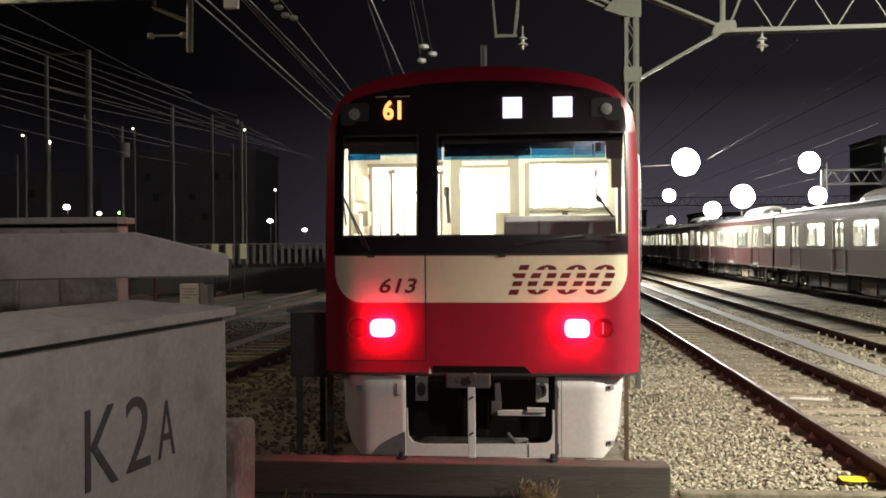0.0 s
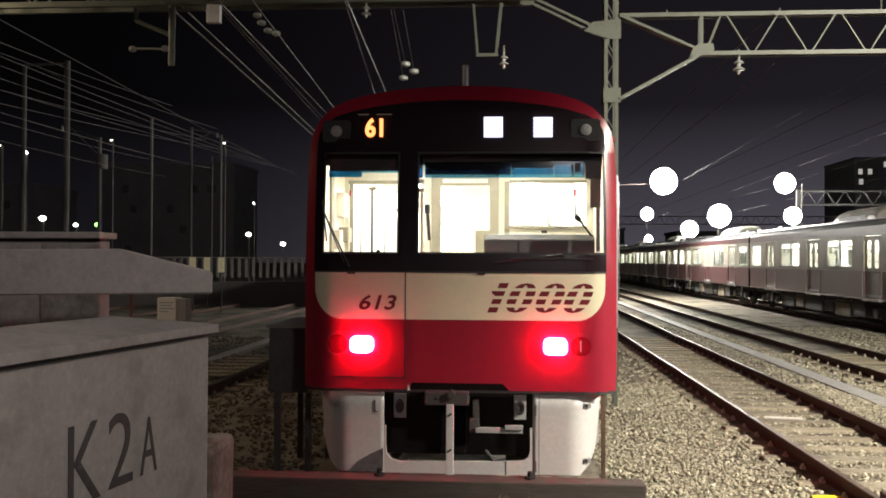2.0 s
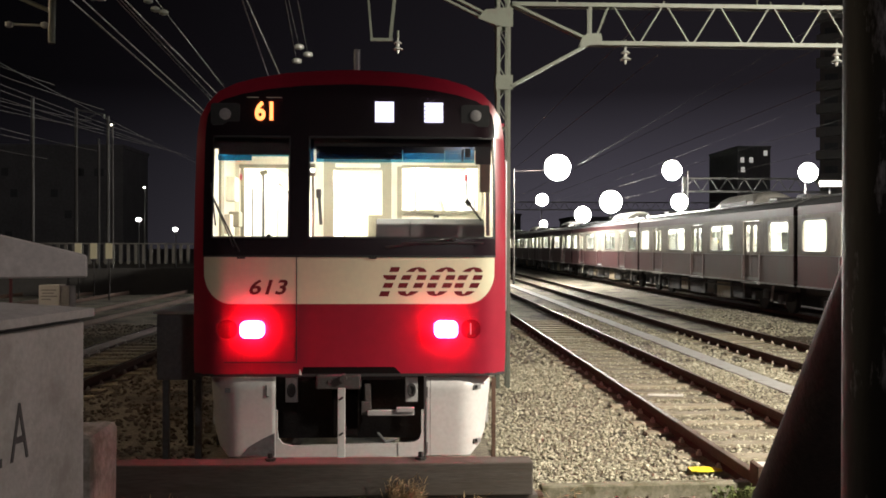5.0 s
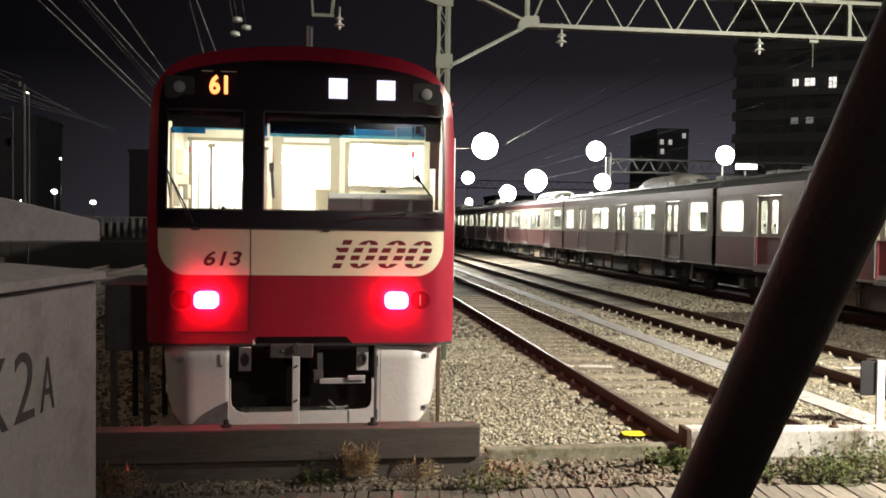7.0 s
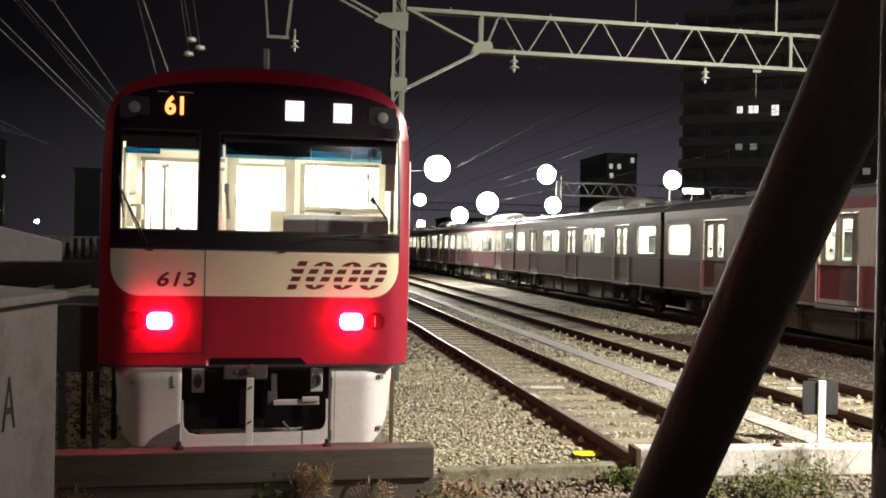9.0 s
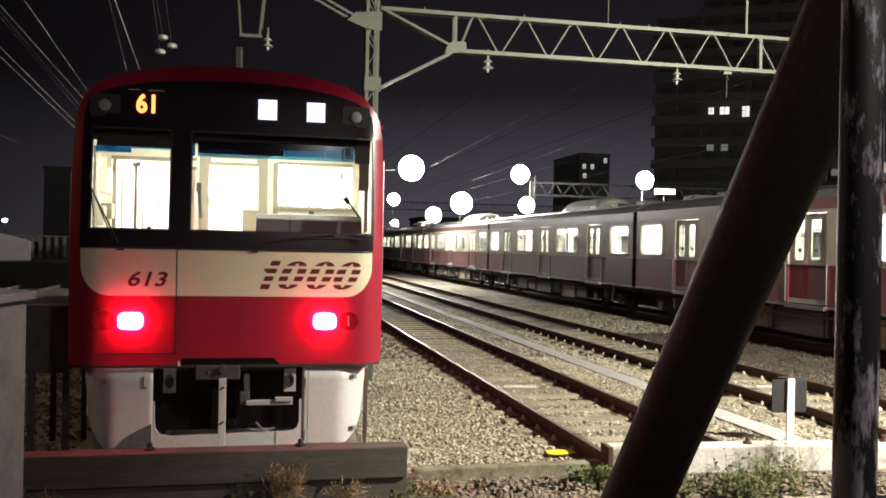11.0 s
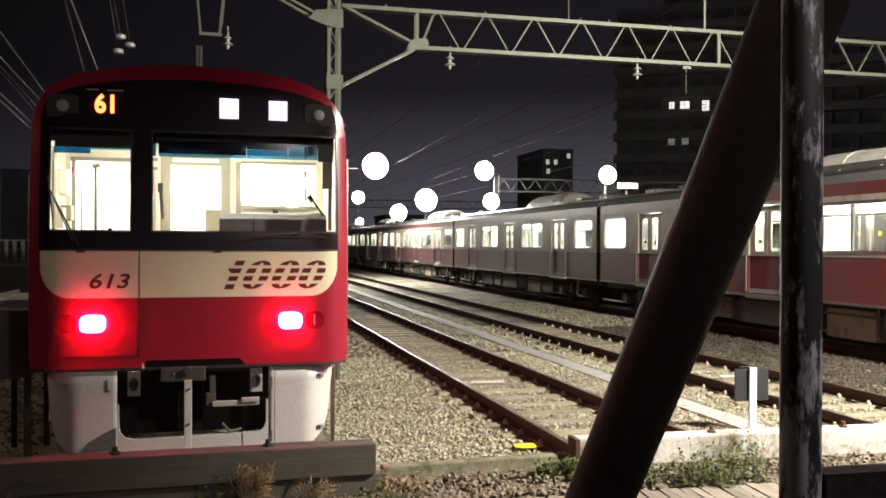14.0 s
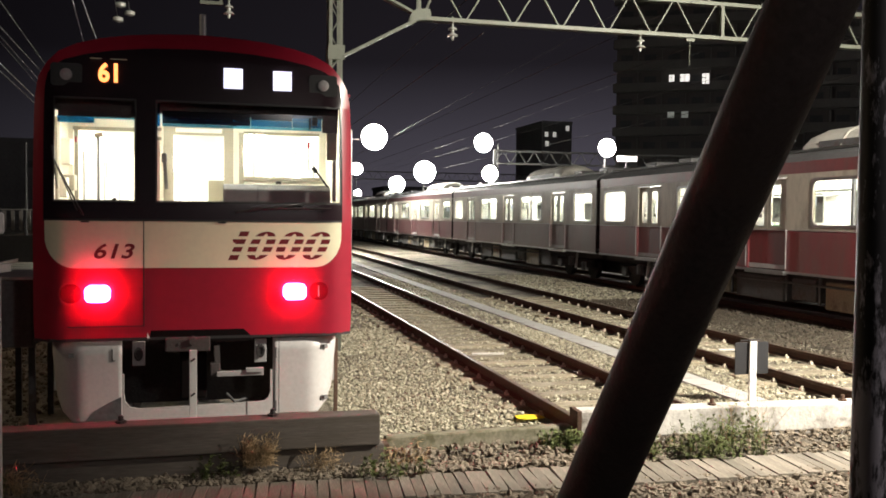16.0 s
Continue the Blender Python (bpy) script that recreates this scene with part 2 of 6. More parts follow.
TAIL_CORE = glow("tail_lamp_core", (1.0, 0.20, 0.26), 24)
ROUTE = glow("orange_led", (1.0, 0.26, 0.06), 2.6)
DEST = glow("white_led", (0.74, 0.74, 1.0), 1.4)
FLOOD = glow("floodlight_face", (1.0, 0.97, 0.88), 120)
TUBE = glow("saloon_tube", (1.0, 0.97, 0.84), 34)
CAB_TUBE = glow("cab_tube", (1.0, 0.97, 0.84), 30)
TUBE_FAR = glow("coach_tube", (1.0, 0.985, 0.91), 62)
FARWHITE = glow("far_white_lamp", (1.0, 0.97, 0.92), 14)
FARGREEN = glow("far_green_signal", (0.25, 1.0, 0.12), 8)
FARWARM = glow("far_warm_lamp", (1.0, 0.92, 0.70), 6)
LITWIN = glow("lit_window", (1.0, 0.95, 0.88), 0.9)
LITSMALL = glow("small_lit_window", (1.0, 0.95, 0.88), 0.30)
LITDIM = glow("dim_lit_window", (0.75, 0.8, 0.7), 0.10)


# ---- mesh helpers ----
def done(name, bm, material, parent=None, label="", smooth=False):
    me = bpy.data.meshes.new(name)
    bmesh.ops.recalc_face_normals(bm, faces=bm.faces)
    bm.to_mesh(me)
    bm.free()
    me.materials.append(material)
    if smooth:
        for f in me.polygons:
            f.use_smooth = True
    ob = new(name, me)
    if parent:
        ob.parent = parent
    if label:
        ob["label"] = label
    return ob


def part(name, bm, material, parent, label="", smooth=False):
    return done(name, bm, material, parent, label, smooth)


def box(x0, x1, y0, y1, z0, z1, bevel=0.0, bm=None):
    own = bmesh.new()
    bmesh.ops.create_cube(own, size=1)
    for v in own.verts:
        v.co = Vector(((x0 + x1) / 2 + v.co.x * (x1 - x0), (y0 + y1) / 2 + v.co.y * (y1 - y0), (z0 + z1) / 2 + v.co.z * (z1 - z0)))
    if bevel:
        bmesh.ops.bevel(own, geom=own.edges[:], offset=bevel, segments=2, affect="EDGES", profile=0.6)
    return join(bm, own)


def join(bm, own):
    if bm is None:
        return own
    me = bpy.data.meshes.new("tmp")
    own.to_mesh(me)
    own.free()
    bm.from_mesh(me)
    bpy.data.meshes.remove(me)
    return bm


def rod(a, b, r, n=8, r2=None, bm=None):
    """A straight round bar from a to b."""
    own = bmesh.new()
    a, b = Vector(a), Vector(b)
    d = b - a
    bmesh.ops.create_cone(own, cap_ends=True, segments=n, radius1=r, radius2=r if r2 is None else r2, depth=d.length)
    m = Matrix.Translation((a + b) / 2) @ d.to_track_quat("Z", "Y").to_matrix().to_4x4()
    bmesh.ops.transform(own, matrix=m, verts=own.verts)
    return join(bm, own)


def bar(a, b, w, h, bm=None):
    """A straight rectangular bar from a to b."""
    own = bmesh.new()
    a, b = Vector(a), Vector(b)
    d = b - a
    bmesh.ops.create_cube(own, size=1)
    m = Matrix.Translation((a + b) / 2) @ d.to_track_quat("Z", "Y").to_matrix().to_4x4() @ Matrix.Diagonal((w, h, d.length, 1))
    bmesh.ops.transform(own, matrix=m, verts=own.verts)
    return join(bm, own)


def prism(poly, axis, lo, hi, bevel=0.0, bm=None):
    """A polygon of 2D points drawn out along an axis ('x': points are y, z; 'y': x, z; 'z': x, y)."""
    own = bmesh.new()

    def at(p, t):
        return {"x": (t, p[0], p[1]), "y": (p[0], t, p[1]), "z": (p[0], p[1], t)}[axis]

    lo_v = [own.verts.new(at(p, lo)) for p in poly]
    hi_v = [own.verts.new(at(p, hi)) for p in poly]
    own.faces.new(lo_v)
    own.faces.new(hi_v[::-1])
    for i in range(len(poly)):
        j = (i + 1) % len(poly)
        own.faces.new((lo_v[i], hi_v[i], hi_v[j], lo_v[j]))
    if bevel:
        bmesh.ops.bevel(own, geom=own.edges[:], offset=bevel, segments=1, affect="EDGES")
    return join(bm, own)


def lathe(profile, place, n=14, bm=None):
    """Turned shape round a vertical axis from (radius, height) pairs."""
    own = bmesh.new()
    rings = []
    for r, z in profile:
        rings.append([own.verts.new((place[0] + r * math.cos(2 * math.pi * k / n), place[1] + r * math.sin(2 * math.pi * k / n), place[2] + z)) for k in range(n)])
    for a, b in zip(rings, rings[1:]):
        for k in range(n):
            own.faces.new((a[k], a[(k + 1) % n], b[(k + 1) % n], b[k]))
    own.faces.new(rings[0][::-1])
    own.faces.new(rings[-1])
    return join(bm, own)


def rrect(x0, x1, z0, z1, r, n=5):
    pts = []
    for cx, cz, a0 in ((x1 - r, z1 - r, 0), (x0 + r, z1 - r, 90), (x0 + r, z0 + r, 180), (x1 - r, z0 + r, 270)):
        for k in range(n + 1):
            a = radians(a0 + 90 * k / n)
            pts.append((cx + r * math.cos(a), cz + r * math.sin(a)))
    return pts


def wire_mesh(points, r, n=5):
    """One continuous round wire through the points."""
    bm = bmesh.new()
    pts = [Vector(p) for p in points]
    rings = []
    for i, p in enumerate(pts):
        d = (pts[min(i + 1, len(pts) - 1)] - pts[max(i - 1, 0)]).normalized()
        u = d.cross(Vector((0, 0, 1)) if abs(d.z) < 0.9 else Vector((1, 0, 0))).normalized()
        v = d.cross(u)
        rings.append([bm.verts.new(p + r * (math.cos(2 * math.pi * k / n) * u + math.sin(2 * math.pi * k / n) * v)) for k in range(n)])
    for a, b in zip(rings, rings[1:]):
        for k in range(n):
            bm.faces.new((a[k], a[(k + 1) % n], b[(k + 1) % n], b[k]))
    bm.faces.new(rings[0])
    bm.faces.new(rings[-1][::-1])
    return bm


def sag(a, b, drop, n=8):
    a, b = Vector(a), Vector(b)
    return [a.lerp(b, k / n) - Vector((0, 0, drop * 4 * (k / n) * (1 - k / n))) for k in range(n + 1)]


def lettering(name, text, width, height, material, parent, matrix, shear=0.0, bold=0.0, space=1.0, label=""):
    """Flat lettering whose lower left corner is the origin of matrix, scaled to width and height."""
    cu = bpy.data.curves.new(name, "FONT")
    cu.body, cu.size, cu.extrude, cu.space_character, cu.offset = text, 1.0, 0.001, space, bold
    tmp = new("tmp_text", cu)
    me = bpy.data.meshes.new_from_object(tmp.evaluated_get(bpy.context.evaluated_depsgraph_get()))
    bpy.data.objects.remove(tmp)
    bpy.data.curves.remove(cu)
    xs, ys = [v.co.x for v in me.vertices], [v.co.y for v in me.vertices]
    x0, y0, w, h = min(xs), min(ys), max(xs) - min(xs), max(ys) - min(ys)
    for v in me.vertices:
        y = (v.co.y - y0) / h * height
        v.co = Vector(((v.co.x - x0) / w * (width - shear * height) + shear * y, y, v.co.z))
    me.materials.clear()
    me.materials.append(material)
    ob = new(name, me)
    ob.parent = parent
    ob.matrix_local = matrix
    if label:
        ob["label"] = label
    return ob


def thing(name, label, category, group="", place=(0, 0, 0), kind=""):
    ob = new(name)
    ob.location = place
    return tagged(ob, label, category, group, kind)


# ---- ground and tracks ----
bm = bmesh.new()
gx = [-400, -120, -50, -30] + [-20 + 0.5 * k for k in range(0, 81)] + [24, 30, 50, 90, 160, 400]
gy = [-60, -30, -14, -9] + [-6 + 0.5 * k for k in range(0, 53)] + [22, 26, 32, 40, 52, 70, 100, 160, 300, 700]


def ground_z(x, y):
    z = -0.19 + 0.018 * noise.noise((x * 1.3, y * 1.3, 0))
    if y < -0.3:
        z -= 0.07 * min(1, (-0.3 - y) / 0.6)
    if y < -3.0:
        z += 0.55 * min(1, (-3.0 - y) / 3.5)
    if 5.6 < x < 6.9 and y > 0.5:
        z += 0.03
    return z


verts = [[bm.verts.new((x, y, ground_z(x, y))) for x in gx] for y in gy]
for j in range(len(gy) - 1):
    for i in range(len(gx) - 1):
        bm.faces.new((verts[j][i], verts[j][i + 1], verts[j + 1][i + 1], verts[j + 1][i]))
tagged(done("ground", bm, BALLAST, smooth=True), "grey-brown crushed stone ballast yard ground", "ground", kind="structure")

RAIL = [(-0.036, 0), (0.036, 0), (0.036, -0.03), (0.010, -0.045), (0.010, -0.12), (0.062, -0.138), (0.062, -0.15), (-0.062, -0.15), (-0.062, -0.138), (-0.010, -0.12), (-0.010, -0.045), (-0.036, -0.03)]


SHINY = mat("shiny_rail_head", (0.55, 0.53, 0.51), 0.24, 1.0, var=0.12, scale=3, bump=0.01)


def track(name, xc, y0, y1, detail_to, label, head=None):
    t = thing(name, label, "railway track", kind="structure")
    for sx in (-0.7475, 0.7475):
        x = xc + sx
        part("rail", prism([(x + a, b) for a, b in RAIL], "y", y0, y1), RAILSIDE, t)
        part("rail_head", box(x - 0.028, x + 0.028, y0, y1, -0.004, 0.003), head or RAILTOP, t, "polished steel running surface")
    sl = None
    k = 0
    y = y0 + 0.25
    while y < detail_to:
        if sl is None:
            sl = part("sleeper", box(-1.12, 1.12, -0.10, 0.10, -0.30, -0.150, 0.012), SLEEPER, t)
            first = sl
        else:
            first = new("sleeper", sl.data)
            first.parent = t
        first.location = (xc + 0.02 * math.sin(k * 3.7), y, 0.004 * math.sin(k * 2.1))
        first.rotation_euler = (0, 0, 0.012 * math.sin(k * 5.3))
        y += 0.60
        k += 1
    cl = None
    y = y0 + 0.25
    while y < detail_to:
        for sx in (-0.7475, 0.7475):
            for s2 in (-1, 1):
                if cl is None:
                    b2 = box(-0.026, 0.026, -0.03, 0.03, -0.155, -0.118, 0.008)
                    rod((0, 0, -0.12), (0, 0, -0.092), 0.017, 6, bm=b2)
                    cl = part("rail_clip", b2, CLIP, t)
                    o = cl
                else:
                    o = new("rail_clip", cl.data)
                    o.parent = t
                o.location = (xc + sx + s2 * 0.095, y, 0)
        y += 0.60
    return t


track("track_main", 0.0, -0.5, 60, 2.0, "rusty stub track under the red train")
track("track_2", 4.508, 0.02, 160, 19, "empty yard track with rusty rails and dusty sleepers")
track("track_3", 8.375, 0.10, 160, 15, "second empty yard track with rusty rails")
track("track_4", 13.54, 0.0, 160, 0.5, "track under the dusty red and cream train")
for i, xc in enumerate((-5.3, -9.2, -13.2, -17.5)):
    track("track_%d" % (5 + i), xc, -2.0 + 2 * i, 150, 13.0 if i == 0 else 0.2, "dark running line track with shiny rail heads", SHINY)


# ---- the red train ----
HALF = [(0.95, 1.405), (1.1, 1.415), (2.6, 1.415), (2.95, 1.412), (3.12, 1.405), (3.28, 1.375), (3.40, 1.30), (3.50, 1.20), (3.58, 1.05), (3.64, 0.86), (3.69, 0.60), (3.72, 0.32), (3.732, 0.06)]
MASK = [(2.005, 1.315), (2.6, 1.318), (3.0, 1.318), (3.2, 1.312), (3.30, 1.29), (3.37, 1.24), (3.43, 1.14), (3.48, 0.98), (3.525, 0.76), (3.56, 0.48), (3.576, 0.22), (3.58, 0.05)]


def half(table, z):
    if z <= table[0][0]:
        return table[0][1]
    for (z0, w0), (z1, w1) in zip(table, table[1:]):
        if z <= z1:
            return w0 + (w1 - w0) * (z - z0) / (z1 - z0)
    return table[-1][1]


def front_y(x, z):
    """Depth of the train's front skin: flat in the middle, rounded to the sides, raked back above the belt."""
    e = max(0.0, (abs(x) - 1.14) / 0.275)
    y = 0.13 * e * e + 0.12 * max(0.0, (z - 2.0) / 1.3) ** 1.3
    top = max(0.0, (z - 3.45) / 0.28)
    return y + 0.10 * top * top


def skin(zs, spans, proud, nx=14):
    """A curved front panel. spans(z) gives a list of (left, right) for the row at z."""
    bm = bmesh.new()
    rows = []
    for z in zs:
        rows.append([[bm.verts.new((l + (r - l) * k / nx, front_y(l + (r - l) * k / nx, z) - proud, z)) for k in range(nx + 1)] for l, r in spans(z)])
    for a, b in zip(rows, rows[1:]):
        for sa, sb in zip(a, b):
            for k in range(nx):
                bm.faces.new((sa[k], sa[k + 1], sb[k + 1], sb[k]))
    return bm


WIN_S, WIN_B, WZ0, WZ1 = (-1.232, -0.545), (-0.372, 1.300), 2.170, 3.09


def frange(a, b, n):
    return [a + (b - a) * k / n for k in range(n + 1)]


train = thing("commuter_train", "red commuter train with cream stripe, lit cab and red tail lamps", "train", place=(0, 0, 0))

# outer shell of the car behind the front
prof = [(w, z) for z, w in HALF]
section = [(-w, z) for w, z in prof] + [(w, z) for w, z in prof[::-1]]
bm = bmesh.new()
rings = []
for y in (0.13, 0.5, 1.4, 19.0):
    rings.append([bm.verts.new((x, max(y, front_y(x, z)) , z)) for x, z in section])
n = len(section)
for a, b in zip(rings, rings[1:]):
    for k in range(n):
        bm.faces.new((a[k], a[(k + 1) % n], b[(k + 1) % n], b[k]))
part("body_shell", bm, RED, train, smooth=True)

whole = lambda z: [(-half(HALF, z), half(HALF, z))]
holes = lambda z: [(-half(HALF, z), WIN_S[0]), (WIN_S[1], WIN_B[0]), (WIN_B[1], half(HALF, z))]
bm = skin(frange(0.95, WZ0, 14), whole, 0.0, 26)
join(bm, skin(frange(WZ0, WZ1, 10), holes, 0.0, 6))
join(bm, skin(frange(WZ1, 3.28, 3) + [3.34, 3.40, 3.45, 3.50, 3.54, 3.58, 3.61, 3.64, 3.67, 3.69, 3.71, 3.732], whole, 0.0, 26))
bmesh.ops.remove_doubles(bm, verts=bm.verts[:], dist=0.0005)
part("front_panel", bm, RED, train, smooth=True)

mwhole = lambda z: [(-half(MASK, z), half(MASK, z))]
mholes = lambda z: [(-half(MASK, z), WIN_S[0]), (WIN_S[1], WIN_B[0]), (WIN_B[1], half(MASK, z))]
bm = skin(frange(2.005, WZ0, 3), mwhole, 0.008, 26)
join(bm, skin(frange(WZ0, WZ1, 10), mholes, 0.008, 6))
join(bm, skin([WZ1, 3.16, 3.23, 3.30, 3.34, 3.37, 3.40, 3.43, 3.46, 3.48, 3.50, 3.525, 3.545, 3.56, 3.57, 3.58], mwhole, 0.008, 26))
bmesh.ops.remove_doubles(bm, verts=bm.verts[:], dist=0.0005)
part("window_mask", bm, BLACK_GLOSS, train, "glossy black window surround", smooth=True)


def stripe_span(z):
    w = 1.305
    t = (z - 1.58) / 0.425
    if t < 0.62:
        w -= 0.235 * (1 - math.sqrt(max(0, 1 - ((0.62 - t) / 0.62) ** 2))) + 0.03 * (0.62 - t)
    return [(-w, w)]


part("cream_stripe", skin([1.58, 1.582, 1.587, 1.595, 1.61, 1.63, 1.66, 1.70, 1.76, 1.82, 1.9, 2.001], stripe_span, 0.006, 30), CREAM, train, "cream band with rounded lower corners", smooth=True)
part("belt_molding", skin([2.000, 2.016], lambda z: [(-1.315, 1.315)], 0.013, 24), RUBBER, train)

# door seam and door edge on the emergency door
part("door_seam", box(-0.479, -0.471, -0.0085, 0.02, 1.06, 2.0), RUBBER, train)
part("door_seam", box(-1.12, -0.47, -0.004, 0.02, 1.055, 1.062), RUBBER, train)
part("door_pillar", skin(frange(2.03, 3.12, 8), lambda z: [(-0.525, -0.497)], 0.0095, 2), BLACK_GLOSS, train)
part("door_pillar", skin(frange(2.03, 3.12, 8), lambda z: [(-0.43, -0.40)], 0.0095, 2), BLACK_GLOSS, train)

for nm, (l, r) in (("emergency_door_window", WIN_S), ("windscreen", WIN_B)):
    g = part(nm, skin(frange(WZ0 - 0.01, WZ1 + 0.01, 6), lambda z: [(l - 0.01, r + 0.01)], -0.012, 12), GLASS, train, "clear glass with lit cab behind", smooth=True)
    g.visible_shadow = False
    fr = bmesh.new()
    for z0, z1 in ((WZ0 - 0.004, WZ0 + 0.014), (WZ1 - 0.014, WZ1 + 0.004)):
        join(fr, skin([z0, z1], lambda z: [(l, r)], 0.011, 12))
    for x0, x1 in ((l - 0.004, l + 0.012), (r - 0.012, r + 0.004)):
        join(fr, skin(frange(WZ0, WZ1, 8), lambda z: [(x0, x1)], 0.011, 1))
    part("rubber_seal", fr, RUBBER, g)

# tail lamps in rounded housings
for sx in (-1, 1):
    x = 0.862 * sx
    x0, x1 = (x - 0.16, x + 0.33) if sx > 0 else (x - 0.33, x + 0.16)
    hz = part("lamp_housing", prism(rrect(x0, x1, 1.245, 1.465, 0.105), "y", -0.004, 0.10), RED, train, "rounded red lamp recess")
    part("tail_lamp", prism(rrect(x - 0.104, x + 0.104, 1.281, 1.429, 0.05), "y", -0.062, 0.0), TAIL, hz, "lit red tail lamp")
    part("lamp_core", prism(rrect(x - 0.097, x + 0.097, 1.288, 1.422, 0.048), "y", -0.066, -0.060), TAIL_CORE, hz, "overbright lamp centre")
    xh = x + 0.225 * sx
    part("head_lamp", prism(rrect(xh - 0.088, xh + 0.088, 1.27, 1.44, 0.075), "y", -0.0065, -0.001), HEAD_RED, hz, "unlit dark red head lamp glass")
    if sx > 0:
        part("lamp_divider", box(xh - 0.004, xh + 0.003, -0.009, -0.004, 1.305, 1.405), GREY_EQUIP, hz)

# upper marker lamps
for x in (-1.13, 1.135):
    y = front_y(x, 3.29)
    mk = part("marker_lamp_box", prism(rrect(x - 0.13, x + 0.13, 3.19, 3.39, 0.03), "y", y - 0.016, y + 0.1), RUBBER, train, "upper marker lamp")
    lens = lathe([(0.052, 0), (0.052, 0.012), (0.045, 0.018), (0.02, 0.024)], (0, 0, 0), 18)
    bmesh.ops.transform(lens, matrix=pose(x, y - 0.014, 3.29, 90), verts=lens.verts)
    part("lens", lens, GREY_EQUIP, mk, "round grey lens")

# destination displays
def display(x0, x1, z0, z1):
    return part("display_frame", skin(frange(z0, z1, 4), lambda z: [(x0, x1)], 0.0105, 6), BLACK_GLOSS, train)

d1 = display(-0.98, -0.60, 3.16, 3.45)
yd = front_y(0, 3.2) - 0.016
part("display_edge", box(-0.93, -0.83, yd - 0.004, yd, 3.437, 3.443), CREAM, d1)
part("display_edge", box(-0.76, -0.62, yd - 0.004, yd, 3.437, 3.443), CREAM, d1)
lettering("route_number", "61", 0.163, 0.175, ROUTE, d1, pose(-0.862, yd - 0.004, 3.232, 90), 0, 0.032, 1.05, "orange lit route number")
d2 = display(-0.42, 0.10, 3.15, 3.45)
d3 = display(0.14, 0.99, 3.13, 3.46)
for x in (0.305, 0.752):
    bmk = bmesh.new()
    for k in range(5):
        box(x - 0.085, x + 0.085, yd - 0.006, yd, 3.225 + k * 0.037, 3.225 + k * 0.037 + (0.037 if x < 0.5 else 0.031), bm=bmk)
    if x > 0.5:
        box(x - 0.06, x + 0.07, yd - 0.0061, yd, 3.23, 3.40, bm=bmk)
    part("destination_panel", bmk, DEST, d3, "overbright white lettering block")

# lettering on the stripe
lettering("car_number", "613", 0.365, 0.135, MAROON, train, pose(-0.905, -0.0075, 1.664, 90), 0.30, 0.022, 1.05, "maroon slanted numerals")


def numeral(kind, xc, z0, hgt, lean):
    """One slanted numeral cut into four level bars by three thin gaps."""
    bm = bmesh.new()
    for f0, f1 in ((0.0, 0.175), (0.29, 0.455), (0.56, 0.725), (0.83, 1.0)):
        rows = []
        for f in frange(f0, f1, 5):
            u = 2 * f - 1
            if kind == "0":
                wo = 0.108 * (1 - abs(u) ** 3.0) ** 0.5 + 0.002
                wi = 0.029 * max(0.0, 1 - abs(u / 0.84) ** 3.0) ** 0.5
                spans = [(-wo, -wi), (wi, wo)]
            else:
                spans = [(-0.042, 0.040)]
            rows.append([(xc + lean * (f - 0.5) * hgt + l, xc + lean * (f - 0.5) * hgt + r, z0 + f * hgt) for l, r in spans])
        if kind == "1" and f0 == 0.56:
            for i, row in enumerate(rows):
                l, r, z = row[0]
                row[0] = (l - 0.012 - 0.03 * (i / 5), r, z) if i > 1 else (l, r, z)
        for ra, rb in zip(rows, rows[1:]):
            for (l0, r0, za), (l1, r1, zb) in zip(ra, rb):
                bm.faces.new([bm.verts.new(p) for p in ((l0, -0.0075, za), (r0, -0.0075, za), (r1, -0.0075, zb), (l1, -0.0075, zb))])
    part("series_numeral", bm, MAROON, train, "maroon slanted numeral cut by level gaps")


for kind, xc in (("1", 0.357), ("0", 0.559), ("0", 0.818), ("0", 1.065)):
    numeral(kind, xc, 1.649, 0.263, 0.42)
part("grab_mark", box(-1.0, -0.93, -0.02, 0.0, 1.985, 1.998), DARK, train)
part("grab_mark", box(0.17, 0.24, -0.02, 0.0, 1.985, 1.998), DARK, train)

# wipers
wy = front_y(0, 2.2) - 0.03
wp = part("wiper", rod((-1.235, front_y(1.23, 2.55) - 0.03, 2.56), (-0.98, wy, 2.05), 0.008), RUBBER, train, "black wiper arm")
part("wiper_blade", rod((-1.24, front_y(1.24, 2.5) - 0.02, 2.66), (-1.19, wy, 2.28), 0.007), RUBBER, wp)
part("wiper_link", rod((-1.21, wy, 2.52), (-1.03, wy, 2.09), 0.006), RUBBER, wp)
wp = part("wiper", rod((0.32, wy, 2.09), (0.92, wy - 0.01, 2.165), 0.010), RUBBER, train, "black wiper arm")
part("wiper_blade", rod((0.46, wy - 0.01, 2.125), (1.20, wy - 0.01, 2.13), 0.008), RUBBER, wp)
part("wiper_pivot", rod((0.93, wy - 0.02, 2.165), (0.93, wy + 0.05, 2.165), 0.02), RUBBER, wp)
part("bolt_head", rod((-0.72, wy - 0.01, 2.185), (-0.72, wy + 0.04, 2.185), 0.018), RUBBER, train)

